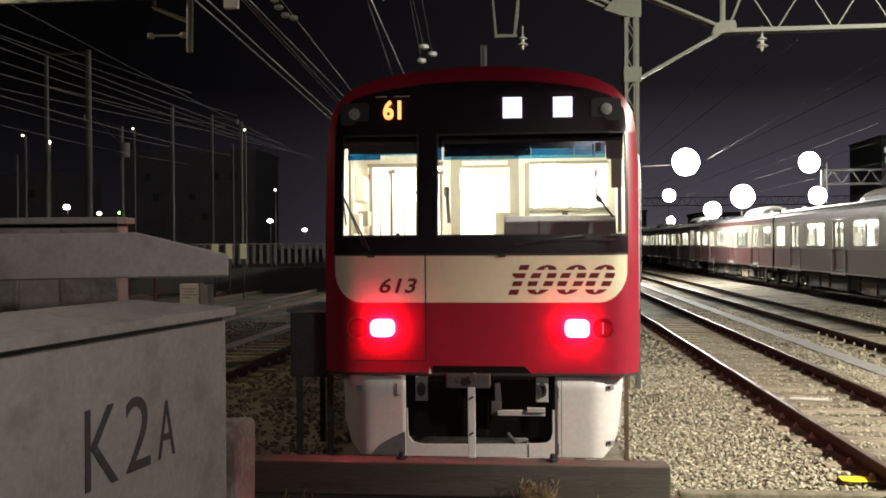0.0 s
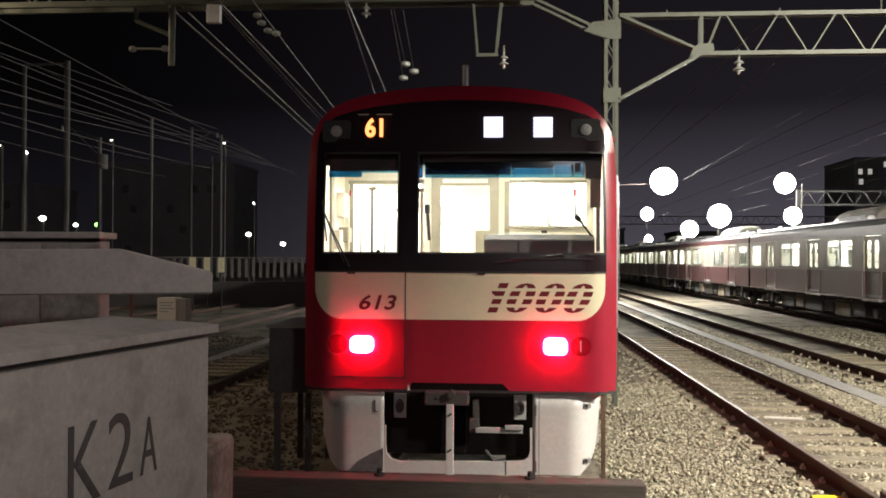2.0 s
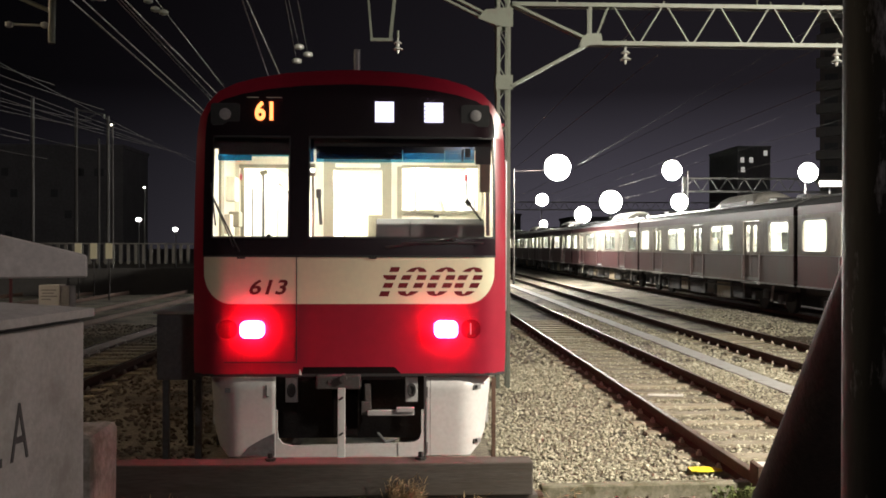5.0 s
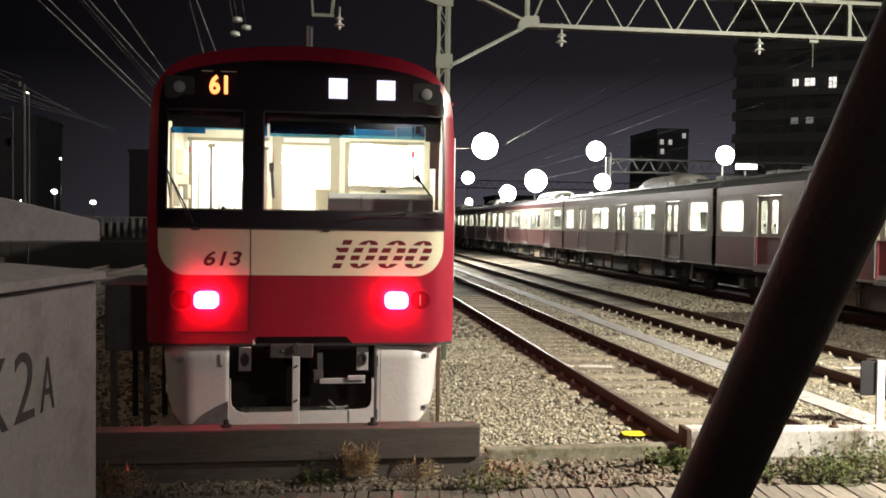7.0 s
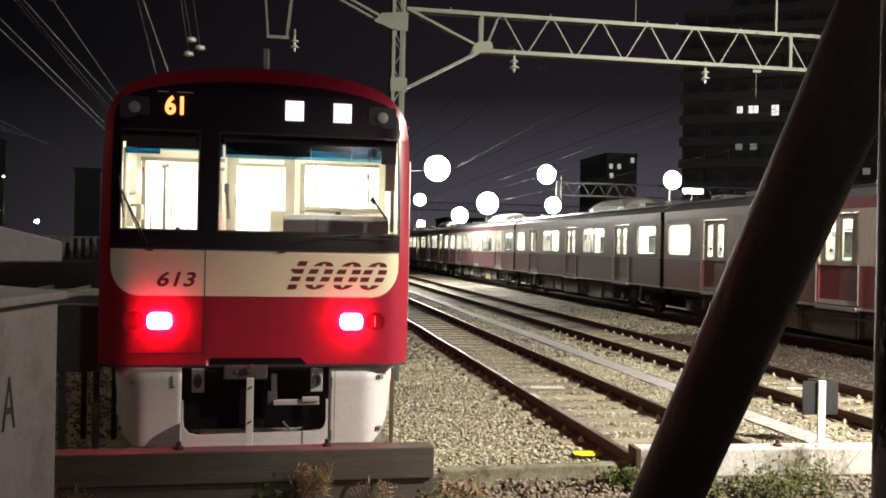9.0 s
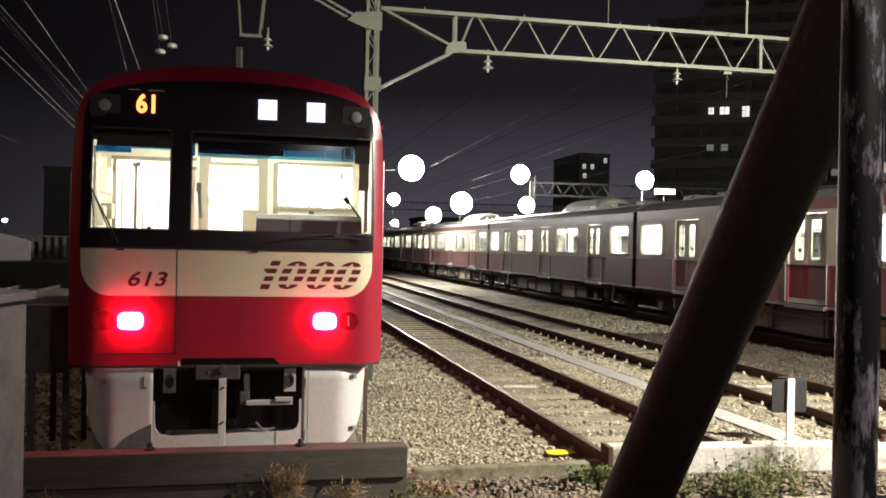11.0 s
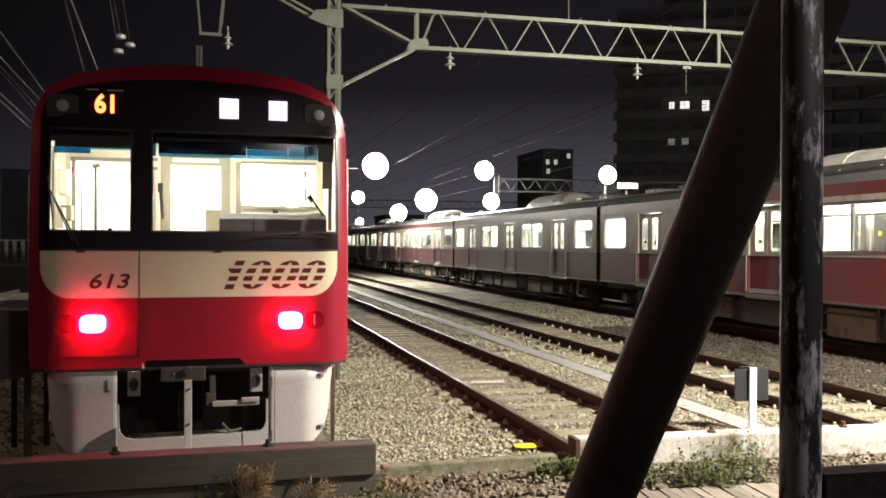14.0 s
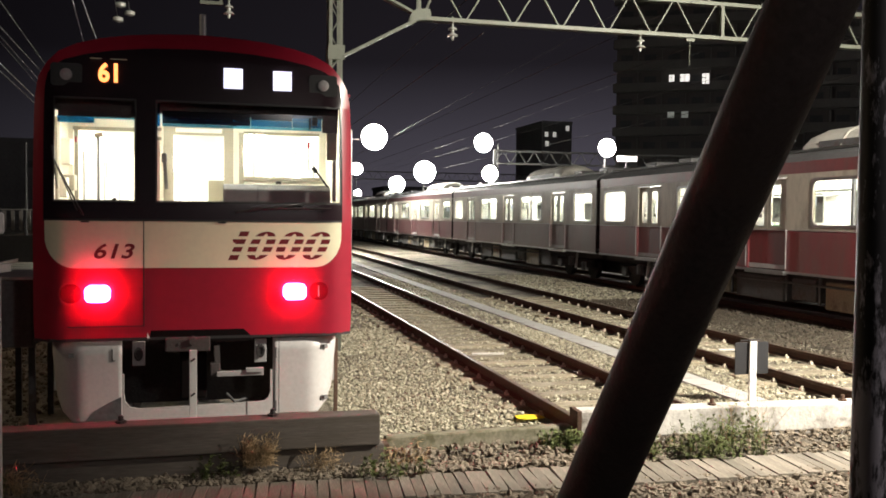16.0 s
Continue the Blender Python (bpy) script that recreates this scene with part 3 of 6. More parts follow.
# cab and saloon inside
part("cab_floor", box(-1.36, 1.36, 0.22, 19, 1.12, 1.16), GREY_EQUIP, train)
part("cab_ceiling", box(-1.30, 1.30, 0.30, 1.75, 3.16, 3.2), CAB_WALL, train)
part("cab_header", box(-1.30, 1.30, 0.30, 0.34, 3.0, 3.2), DARK, train)
for x0, x1 in ((-1.39, -1.36), (1.36, 1.39)):
    part("cab_side_wall", box(x0, x1, 0.28, 1.75, 1.16, 3.2), CAB_WALL, train)
YP = 1.75
bm = bmesh.new()
for x0, x1, z0, z1 in ((-1.36, -1.31, 1.16, 3.16), (-1.31, -0.50, 1.16, 1.75), (-1.31, -0.50, 2.95, 3.16), (-0.50, -0.396, 1.16, 3.16), (-0.396, 0.34, 3.09, 3.16), (0.34, 0.448, 1.16, 3.16), (0.448, 1.283, 1.16, 2.48), (0.448, 1.283, 2.96, 3.16), (1.283, 1.36, 1.16, 3.16)):
    box(x0, x1, YP, YP + 0.05, z0, z1, bm=bm)
part("cab_partition", bm, CAB_WALL, train, "cream partition with door and windows")
pd = part("partition_door", box(-0.396, -0.292, YP - 0.03, YP + 0.03, 1.16, 3.09), DOOR_FRAME, train, "grey-beige door frame")
part("door_rail", box(-0.292, 0.241, YP - 0.03, YP + 0.03, 2.93, 3.09), DOOR_FRAME, pd)
part("door_light_strip", box(-0.27, 0.22, YP - 0.035, YP - 0.03, 2.955, 3.0), CAB_WALL, pd)
part("door_stile", box(0.241, 0.34, YP - 0.03, YP + 0.03, 1.16, 3.09), DOOR_FRAME, pd)
part("door_panel", box(0.07, 0.241, YP + 0.3, YP + 0.34, 1.16, 2.45), DOOR_FRAME, pd)
part("window_sill", box(0.44, 1.29, YP - 0.04, YP + 0.02, 2.455, 2.49), DOOR_FRAME, train)
part("window_catch", box(0.80, 0.86, YP - 0.045, YP - 0.04, 2.41, 2.44), DARK, train)
part("window_bar", rod((-1.085, YP + 0.2, 1.2), (-1.085, YP + 0.2, 2.90), 0.014), DESK, train, "grey grab pole")
part("bar_flange", rod((-1.12, YP + 0.2, 2.905), (-1.04, YP + 0.2, 2.925), 0.026), DOOR_FRAME, train)
part("side_door_frame", box(-1.36, -1.335, 0.93, 1.06, 1.2, 3.0), DOOR_FRAME, train)
part("side_switch_box", box(-1.36, -1.27, 1.28, 1.50, 2.56, 2.82, 0.012), CAB_WALL, train)
part("side_switch_box", box(-1.36, -1.25, 1.40, 1.60, 2.30, 2.46, 0.012), DOOR_FRAME, train)
part("window_post", box(0.402, 0.455, YP - 0.036, YP - 0.001, 1.16, 2.97), DOOR_FRAME, train)
part("window_header", box(0.455, 1.283, YP - 0.03, YP - 0.001, 2.955, 2.985), DOOR_FRAME, train)
part("window_header", box(-1.31, -0.50, YP - 0.03, YP - 0.001, 2.945, 2.985), DOOR_FRAME, train)
part("handle_cord", rod((1.168, YP - 0.06, 2.55), (1.155, YP - 0.06, 2.84), 0.008), DESK, train)
for sx in (-1, 1):
    part("rack_bracket", bar((1.30 * sx, 4.6, 2.99), (1.06 * sx, 4.6, 2.74), 0.02, 0.03), GREY_EQUIP, train)
    part("rack_bracket", bar((1.29 * sx, 4.6, 2.98), (1.29 * sx, 4.6, 2.55), 0.02, 0.02), GREY_EQUIP, train)
    part("rack_bracket", bar((1.10 * sx, 4.6, 2.76), (1.10 * sx, 4.6, 2.55), 0.02, 0.03), GREY_EQUIP, train)
part("window_bar", box(-1.30, -1.26, YP - 0.01, YP + 0.03, 1.75, 2.95), DOOR_FRAME, train)
part("equipment_panel", box(-1.36, -1.27, 1.05, 1.2, 2.22, 2.42, 0.01), CAB_WALL, train)
part("red_handle", box(-1.262, -1.238, 1.5, 1.53, 2.80, 2.86, 0.006), RED, train)
part("red_handle", box(1.128, 1.158, 1.5, 1.53, 2.80, 2.87, 0.006), RED, train)
for x0, x1 in ((-1.328, -1.31), (1.31, 1.328)):
    for y0 in (2.6, 4.6, 6.6):
        part("saloon_window", box(x0, x1, y0, y0 + 1.5, 2.1, 2.78, 0.004), GREY_EQUIP, train, "dark side window seen along the saloon")
part("luggage_rail", bar((-0.72, 5.0, 2.75), (-0.48, 9.0, 2.75), 0.03, 0.12), GREY_EQUIP, train)
part("luggage_rail", bar((1.0, 5.0, 2.72), (1.28, 9.5, 2.72), 0.03, 0.12), GREY_EQUIP, train)
for x in (-1.36, 1.33):
    part("saloon_wall", box(x, x + 0.03, YP + 0.05, 19, 1.16, 3.2), SALOON, train)
part("saloon_ceiling", box(-1.33, 1.33, YP + 0.05, 19, 3.18, 3.22), SALOON, train)
part("saloon_end", box(-1.33, 1.33, 18.9, 19, 1.16, 3.2), SALOON, train)
for x in (-0.7, 0.7):
    part("ceiling_light", box(x - 0.09, x + 0.09, YP + 0.3, 18.5, 3.13, 3.17), TUBE, train, "lit fluorescent ceiling strip")
part("cab_light", box(-1.0, 1.0, 0.75, 0.95, 3.12, 3.15), CAB_TUBE, train)
for k in range(6):
    for x in (-0.62, 0.62):
        part("grab_pole", rod((x, 3.0 + k * 2.6, 1.16), (x, 3.0 + k * 2.6, 3.15), 0.017), STEEL, train)
for x0, x1 in ((-1.32, -0.85), (0.85, 1.32)):
    part("bench_seat", box(x0, x1, 3.2, 7.2, 1.5, 1.62, 0.03), GREEN_SEAT, train)
dk = part("driving_desk", prism([(0.35, 1.2), (0.35, 2.30), (0.42, 2.36), (0.62, 2.36), (0.85, 2.05), (0.85, 1.2)], "x", 0.22, 1.24, 0.01), DESK, train, "dark grey driving desk")
part("desk_gap", box(0.54, 0.545, 0.345, 0.36, 1.9, 2.33), RUBBER, dk)
part("desk_lever", rod((1.21, 0.32, 2.34), (1.09, 0.32, 2.50), 0.010), DARK, dk)
part("lever_knob", rod((1.10, 0.32, 2.485), (1.06, 0.32, 2.53), 0.022), DARK, dk)
hs = part("handset", box(-0.345, -0.297, 0.40, 0.46, 2.55, 2.64, 0.014), DESK, train, "dark grey handset on the window post")
part("handset_grip", bar((-0.318, 0.43, 2.56), (-0.300, 0.43, 2.30), 0.022, 0.03), DESK, hs)
part("side_lining", box(-0.375, -0.352, 0.30, 0.34, 2.17, 2.75, 0.004), CAB_WALL, train)
for x0, x1, mtls in ((0.47, 0.86, (BLUE_DEEP, BLUE_SHADE, BLUE_PALE)), (0.862, 1.14, (BLUE_SHADE, BLUE_SHADE, BLUE_PALE)), (-0.33, 0.468, (BLUE_DEEP, BLUE_DEEP, BLUE_PALE))):
    zt = 3.03
    for zb, mtl in zip((2.965, 2.905, 2.878), mtls):
        part("sun_visor", box(x0, x1, 0.28, 0.284, zb, zt - 0.001), mtl, train, "translucent blue sun visor")
        zt = zb
part("sun_visor", box(-1.23, -0.92, 0.26, 0.264, 2.885, 2.945), BLUE_SHADE, train, "translucent blue sun visor")
part("sun_visor", box(-0.918, -0.56, 0.26, 0.264, 2.925, 2.945), BLUE_PALE, train, "translucent blue sun visor")
part("visor_strip", box(-0.385, -0.35, 0.25, 0.254, 2.875, 3.085), BLUE_SHADE, train)
for z in (2.745, 2.83):
    part("strip_clip", box(-0.385, -0.335, 0.25, 0.254, z, z + 0.03), DOOR_FRAME, train)
part("cab_blind", box(-1.22, -0.55, 0.25, 0.258, 2.94, 3.09), DARK, train)
part("cab_blind", box(-0.345, 0.46, 0.25, 0.258, 3.02, 3.09), DARK, train)
part("blind_roller", rod((-0.30, 0.33, 2.985), (0.42, 0.33, 2.985), 0.028, 10), DARK, train)
part("cab_blind", box(0.46, 1.29, 0.25, 0.258, 3.028, 3.09), DARK, train)
part("cab_blind", box(1.145, 1.29, 0.25, 0.258, 2.86, 3.027), DESK, train)
part("visor_hinge", box(1.02, 1.035, 0.27, 0.276, 2.885, 3.0), DESK, train)
part("visor_notice", box(1.05, 1.10, 0.27, 0.276, 2.93, 3.01), DESK, train)
part("side_shade", box(1.19, 1.285, 0.262, 0.272, 2.60, 2.86), DOOR_FRAME, train, "grey folded side shade")
part("side_strip", box(1.245, 1.28, 0.262, 0.27, 2.20, 2.598), GREY_EQUIP, train)
part("cab_bracket", rod((0.2, 0.5, 3.0), (0.35, 0.5, 2.93), 0.02), DARK, train)

# skirts and coupler
SKIRT_EDGE = [(0.20, 1.09), (0.215, 1.10), (0.29, 1.18), (0.42, 1.235), (0.80, 1.285), (0.92, 1.285)]


def skirt_y(x):
    """Depth of the skirt plates, which curl back towards the car's sides."""
    return 0.03 + 0.26 * max(0.0, (abs(x) - 0.98) / 0.305) ** 2


def skirt_plate(s):
    bm = bmesh.new()
    rows = []
    for z in [0.20, 0.215, 0.25, 0.29, 0.35, 0.42, 0.6, 0.8, 0.92]:
        w = half(SKIRT_EDGE, z)
        rows.append([bm.verts.new((s * (0.667 + (w - 0.667) * k / 16), skirt_y(0.667 + (w - 0.667) * k / 16), z)) for k in range(17)])
    for a, b in zip(rows, rows[1:]):
        for k in range(16):
            bm.faces.new((a[k], a[k + 1], b[k + 1], b[k]))
    bmesh.ops.recalc_face_normals(bm, faces=bm.faces[:])
    ex = bmesh.ops.extrude_face_region(bm, geom=bm.faces[:])
    for v in ex["geom"]:
        if isinstance(v, bmesh.types.BMVert):
            v.co.y += 0.03
    return bm


for s in (-1, 1):
    sk = part("skirt_plate", skirt_plate(s), SKIRT, train, "white-grey skirt plate", smooth=True)
    part("skirt_return", prism([(0.30, 0.915), (1.3, 0.915), (1.3, 0.5), (0.6, 0.40), (0.30, 0.45)], "x", 1.26 * s - 0.015, 1.26 * s + 0.015), SKIRT, sk)
    if s > 0:
        part("skirt_seam", box(0.7225, 0.726, 0.0285, 0.04, 0.21, 0.90), RUBBER, sk)
        for z in (0.80, 0.30):
            part("skirt_hinge", box(0.690, 0.702, 0.020, 0.04, z - 0.07, z + 0.03, 0.002), DARK_BOX, sk)
        for z in (0.82, 0.33):
            yl = skirt_y(1.165)
            lt = part("skirt_latch", box(1.128, 1.188, yl - 0.04, yl + 0.01, z - 0.02, z + 0.02, 0.003), GREY_EQUIP, sk)
            part("latch_pin", rod((1.120, yl - 0.045, z + 0.012), (1.120, yl - 0.045, z - 0.03), 0.007, 6), DARK_BOX, lt)
            part("latch_hole", box(1.136, 1.156, yl - 0.044, yl - 0.03, z - 0.012, z + 0.012), DARK, lt)
    else:
        part("skirt_latch", box(-0.752, -0.743, 0.020, 0.04, 0.75, 0.85), DARK_BOX, sk)
        part("skirt_latch", box(-0.752, -0.72, 0.020, 0.04, 0.744, 0.752), DARK_BOX, sk)
        part("skirt_latch", box(-1.12, -1.07, skirt_y(1.1) - 0.02, skirt_y(1.1) + 0.01, 0.78, 0.82, 0.003), DARK_BOX, sk)
outer = [(-0.665, 0.62), (-0.665, 0.20), (0.665, 0.20), (0.665, 0.62)]
inner = [(0.645, 0.62), (0.645, 0.41), (0.625, 0.36), (0.585, 0.332), (0.52, 0.322), (-0.52, 0.300), (-0.60, 0.32), (-0.64, 0.37), (-0.65, 0.43), (-0.65, 0.62)]
part("skirt_centre", prism(outer + inner, "y", 0.03, 0.07), SKIRT, train, "lower skirt bar with dirty left corner")
part("bar_seam", box(0.43, 0.434, 0.026, 0.04, 0.205, 0.36), RUBBER, train)
# dark plate added to stand in for the shade under the car
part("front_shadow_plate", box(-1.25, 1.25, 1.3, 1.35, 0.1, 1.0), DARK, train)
part("underfloor", box(-1.2, 1.2, 0.35, 19, 0.80, 0.96), DARK, train)
part("lower_lip", skin([0.93, 0.955], whole, 0.004, 20), RUBBER, train)
# black plate laid on the panel to paint in the recess's shade
part("recess_shade", prism([(-0.44, 0.90), (-0.415, 1.015), (0.40, 1.015), (0.46, 0.955), (0.47, 0.90)], "y", -0.003, 0.10), VOID, train, "black plate standing in for the shaded recess above the coupler")
part("paint_chip", prism([(-0.452, 0.945), (-0.425, 0.945), (-0.445, 1.0)], "y", -0.005, 0.0), WHITE, train, "white chipped corner")
# dark patch that paints the shadow shape on this corner, with its dirt
part("shadow_dirt_patch", prism([(-0.98, 0.212), (-0.90, 0.30), (-0.78, 0.37), (-0.672, 0.42), (-0.672, 0.212)], "y", 0.022, 0.035), DARK_BOX, train, "skirt corner darkened by painted shadow and dirt")
cp = part("coupler", box(-0.29, 0.10, -0.10, 0.5, 0.83, 0.95, 0.012), COUPLER, train, "dark grey coupler head")
part("coupler_eye", rod((-0.05, -0.13, 0.925), (-0.05, 0.0, 0.925), 0.034, 16), COUPLER, cp)
part("coupler_pin", rod((-0.17, -0.11, 0.90), (-0.17, -0.09, 0.90), 0.012, 8), STEEL, cp)
# coupler body coloured near black for the shade behind the skirts
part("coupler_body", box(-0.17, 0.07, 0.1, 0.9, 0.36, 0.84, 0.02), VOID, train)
part("coupler_arm", bar((0.16, 0.05, 0.86), (0.17, 0.05, 0.60), 0.05, 0.05), COUPLER, train)
part("coupler_arm", box(0.10, 0.19, 0.02, 0.1, 0.575, 0.70, 0.01), COUPLER, train)
part("step_bar", box(0.16, 0.58, 0.0, 0.06, 0.575, 0.62, 0.006), GREY_EQUIP, train)
part("step_clip", box(0.42, 0.58, -0.02, 0.05, 0.61, 0.645, 0.004), GREY_EQUIP, train)
for x in (-0.58, 0.50):
    pk = part("jumper_plate", box(x, x + 0.11, 0.05, 0.09, 0.69, 0.91, 0.006), GREY_EQUIP, train, "grey jumper socket plate")
    ring = lathe([(0.04, 0), (0.04, 0.02), (0.025, 0.02), (0.025, 0.01)], (0, 0, 0), 14)
    bmesh.ops.transform(ring, matrix=pose(x + 0.055, 0.048, 0.80, 90) @ Matrix.Diagonal((1, 1.6, 1, 1)), verts=ring.verts)
    part("socket", ring, DARK, pk)
for x in (-1.0, 1.0):
    part("bogie_side", box(x - 0.06, x + 0.06, 1.5, 4.2, 0.35, 0.75, 0.05), DARK, train)
    for y in (1.9, 3.9):
        wh = bmesh.new()
        rod((x * 0.74 - 0.06, y, 0.43), (x * 0.74 + 0.06, y, 0.43), 0.43, 24, bm=wh)
        part("wheel", wh, DARK, train, smooth=False)
part("hose", wire_mesh([(0.25, 0.1, 0.4), (0.32, 0.05, 0.33), (0.42, 0.08, 0.35)], 0.014), DARK_BOX, train)

# roof fittings
an = part("roof_antenna", rod((0.03, 0.55, 3.72), (0.03, 0.55, 3.98), 0.03, 12), GREY_EQUIP, train, "short pale roof antenna")
# white strip painted in as the highlight along the antenna
part("antenna_highlight", rod((0.045, 0.52, 3.73), (0.045, 0.52, 3.96), 0.008, 6), WHITE, an)
part("rain_gutter", box(1.39, 1.42, 0.3, 19, 3.22, 3.25), RED, train)
part("side_handle", rod((1.44, 0.35, 1.5), (1.44, 0.35, 2.9), 0.012), STEEL, train)
for z in frange(1.5, 2.9, 8):
    part("handle_stud", box(1.41, 1.445, 0.34, 0.36, z - 0.01, z + 0.01), STEEL, train)
part("side_handle", rod((-1.44, 0.35, 1.4), (-1.44, 0.35, 2.2), 0.012), STEEL, train)

# ---- white marker post and stop beams ----
wpst = thing("marker_post", "white painted square marker post before the coupler", "post", place=(0, 0, 0))
part("post", box(-0.071, -0.009, -0.46, -0.42, 0.20, 0.895, 0.004), WHITE, wpst)
for z in (0.80, 0.50):
    part("bolt", rod((-0.06, -0.475, z), (-0.025, -0.475, z + 0.025), 0.008, 6), DARK, wpst)

beam = thing("stop_beam", "weathered grey timber stop beam across the rail ends", "stop beam", place=(0, 0, 0))
part("beam", box(-1.90, 1.555, -0.70, -0.47, 0.045, 0.315, 0.012), TIMBER, beam)
part("lower_beam", box(-1.90, 1.60, -0.665, -0.48, -0.26, 0.040, 0.010), TIMBER, beam)
for x in (-0.62, 0.63):
    bt = lathe([(0.045, 0), (0.045, 0.02), (0.022, 0.022), (0.022, 0.06), (0.008, 0.065)], (x, -0.56, 0.315), 8)
    part("bolt", bt, DARK, beam)
part("strap", box(1.545, 1.66, -0.60, -0.45, -0.2, 0.02, 0.01), RAILSIDE, beam)

kb = thing("concrete_kerb", "low mossy concrete kerb holding back the ballast", "kerb", place=(0, 0, 0), kind="")
part("kerb_stone", prism([(1.70, -0.20), (3.62, -0.12), (3.62, 0.0), (1.70, -0.08)], "z", -0.30, -0.02, 0.012), MOSSY, kb)
sb = thing("stop_beam", "pale concrete stop beam lit by a street lamp", "stop beam", place=(3.70, 0.0, 0))
sb.rotation_euler = (0, 0, radians(-3.7))
part("beam", box(0.0, 6.3, -0.20, 0.06, -0.14, 0.125, 0.012), CONCRETE_PALE, sb)
part("lower_course", box(0.03, 6.3, -0.185, 0.05, -0.26, -0.148, 0.01), CONCRETE_PALE, sb)
for x in (1.48, 3.0, 4.6):
    part("bolt", lathe([(0.045, 0), (0.045, 0.02), (0.022, 0.022), (0.022, 0.065), (0.008, 0.07)], (x, -0.06, 0.125), 8), RAILSIDE, sb)
part("end_plate", box(-0.05, 0.0, -0.22, 0.02, -0.16, 0.14, 0.006), RAILSIDE, sb)

rs = thing("rusty_post", "short rusty steel post beside the train skirt", "post", place=(1.413, 1.2, 0))
part("post", box(-0.02, 0.02, -0.02, 0.02, -0.2, 0.74, 0.004), RAILSIDE, rs)
for xa, xb, y in ((4.14, 4.66, 5.22), (8.36, 8.82, 4.85)):
    cd = thing("cross_conduit", "thin pale conduit laid across the sleepers", "conduit", "cross conduits", place=(0, 0, 0))
    part("pipe", rod((xa, y, -0.135), (xb, y - 0.06, -0.135), 0.022, 10), CONCRETE_PALE, cd)

yb = thing("yellow_marker", "bright yellow painted thin plate on the ballast", "track marker", place=(3.50, 0.80, -0.135))
bmk = prism([(-0.17, -0.05), (-0.08, -0.085), (0.09, -0.075), (0.165, -0.055), (0.17, 0.03), (0.13, 0.075), (-0.06, 0.08), (-0.15, 0.06)], "z", -0.006, 0.006, 0.002)
part("plate", bmk, YELLOW, yb)
yb.rotation_euler = (radians(3), radians(2), radians(7))

sg = thing("track_sign", "dark square sign plate on a white post behind the stop beam", "sign", place=(6.37, 0.93, 0))
part("post", box(-0.045, 0.045, -0.03, 0.0, -0.2, 0.615, 0.004), WHITE, sg)
part("sign_plate", box(-0.225, 0.225, 0.004, 0.018, 0.215, 0.60, 0.003), SIGN_BACK, sg)
for z in (0.55, 0.28):
    part("bolt", rod((0.0, -0.036, z), (0.0, -0.028, z), 0.01, 6), DARK, sg)
part("wire_loop", wire_mesh([(-0.17, 0.0, 0.60), (-0.16, 0.0, 0.625), (0.1, 0.0, 0.63), (0.17, 0.0, 0.605)], 0.005), DARK, sg)


# ---- cable trough covers between the tracks ----
tr = thing("cable_trough", "pale concrete cable trough cover slabs between tracks", "cable trough", kind="structure")
cov = None
for k in range(120):
    y = 1.05 + k * 0.5
    if cov is None:
        cov = part("cover_slab", box(-0.19, 0.19, 0.001, 0.499, -0.21, -0.132, 0.003), TROUGH_MAT, tr)
        o = cov
    else:
        o = new("cover_slab", cov.data)
        o.parent = tr
    o.location = (6.50 + 0.004 * math.sin(k * 1.7), y, 0.0015 * math.sin(k * 2.3))
part("trough_run", box(6.33, 6.67, 61.05, 150, -0.21, -0.133), TROUGH_MAT, tr)

# ---- plank walkway in front of the stop beams ----
wk = thing("plank_walkway", "row of weathered boards laid side by side", "walkway", kind="structure")
pk0 = None
for k in range(142):
    x = -4.2 + k * 0.098
    yc = -1.13 - 0.034 * x
    if pk0 is None:
        pk0 = part("plank", box(-0.0455, 0.0455, -0.30, 0.30, -0.11, 0.0, 0.004), PLANK, wk)
        o = pk0
    else:
        o = new("plank", pk0.data)
        o.parent = wk
    o.location = (x, yc - 0.05 + 0.008 * math.sin(k * 7.7), -0.165 + 0.005 * math.sin(k * 4.1))
    o.rotation_euler = (0.008 * math.sin(k * 2.9), 0.02 * math.sin(k * 1.3), radians(-6) + 0.02 * math.sin(k * 3.3))

# ---- the long dusty train on the far track ----
SX = 12.12
COACH_L = 18.0
WINS = ((0.45, 2.0), (5.05, 7.45), (10.55, 12.95), (16.0, 17.55))
DOORS = (3.45, 9.0, 14.55)


def pane_ring(ya, yb_, z0, z1, r):
    """Thin rounded metal rim round a door pane."""
    f = bmesh.new()
    out_, in_ = rrect(ya - 0.015, yb_ + 0.015, z0 - 0.015, z1 + 0.015, r), rrect(ya + 0.012, yb_ - 0.012, z0 + 0.012, z1 - 0.012, r * 0.9)
    vo = [f.verts.new((0.026, *p)) for p in out_]
    vi = [f.verts.new((0.026, *p)) for p in in_]
    for i in range(len(vo)):
        j = (i + 1) % len(vo)
        f.faces.new((vo[i], vo[j], vi[j], vi[i]))
    return f


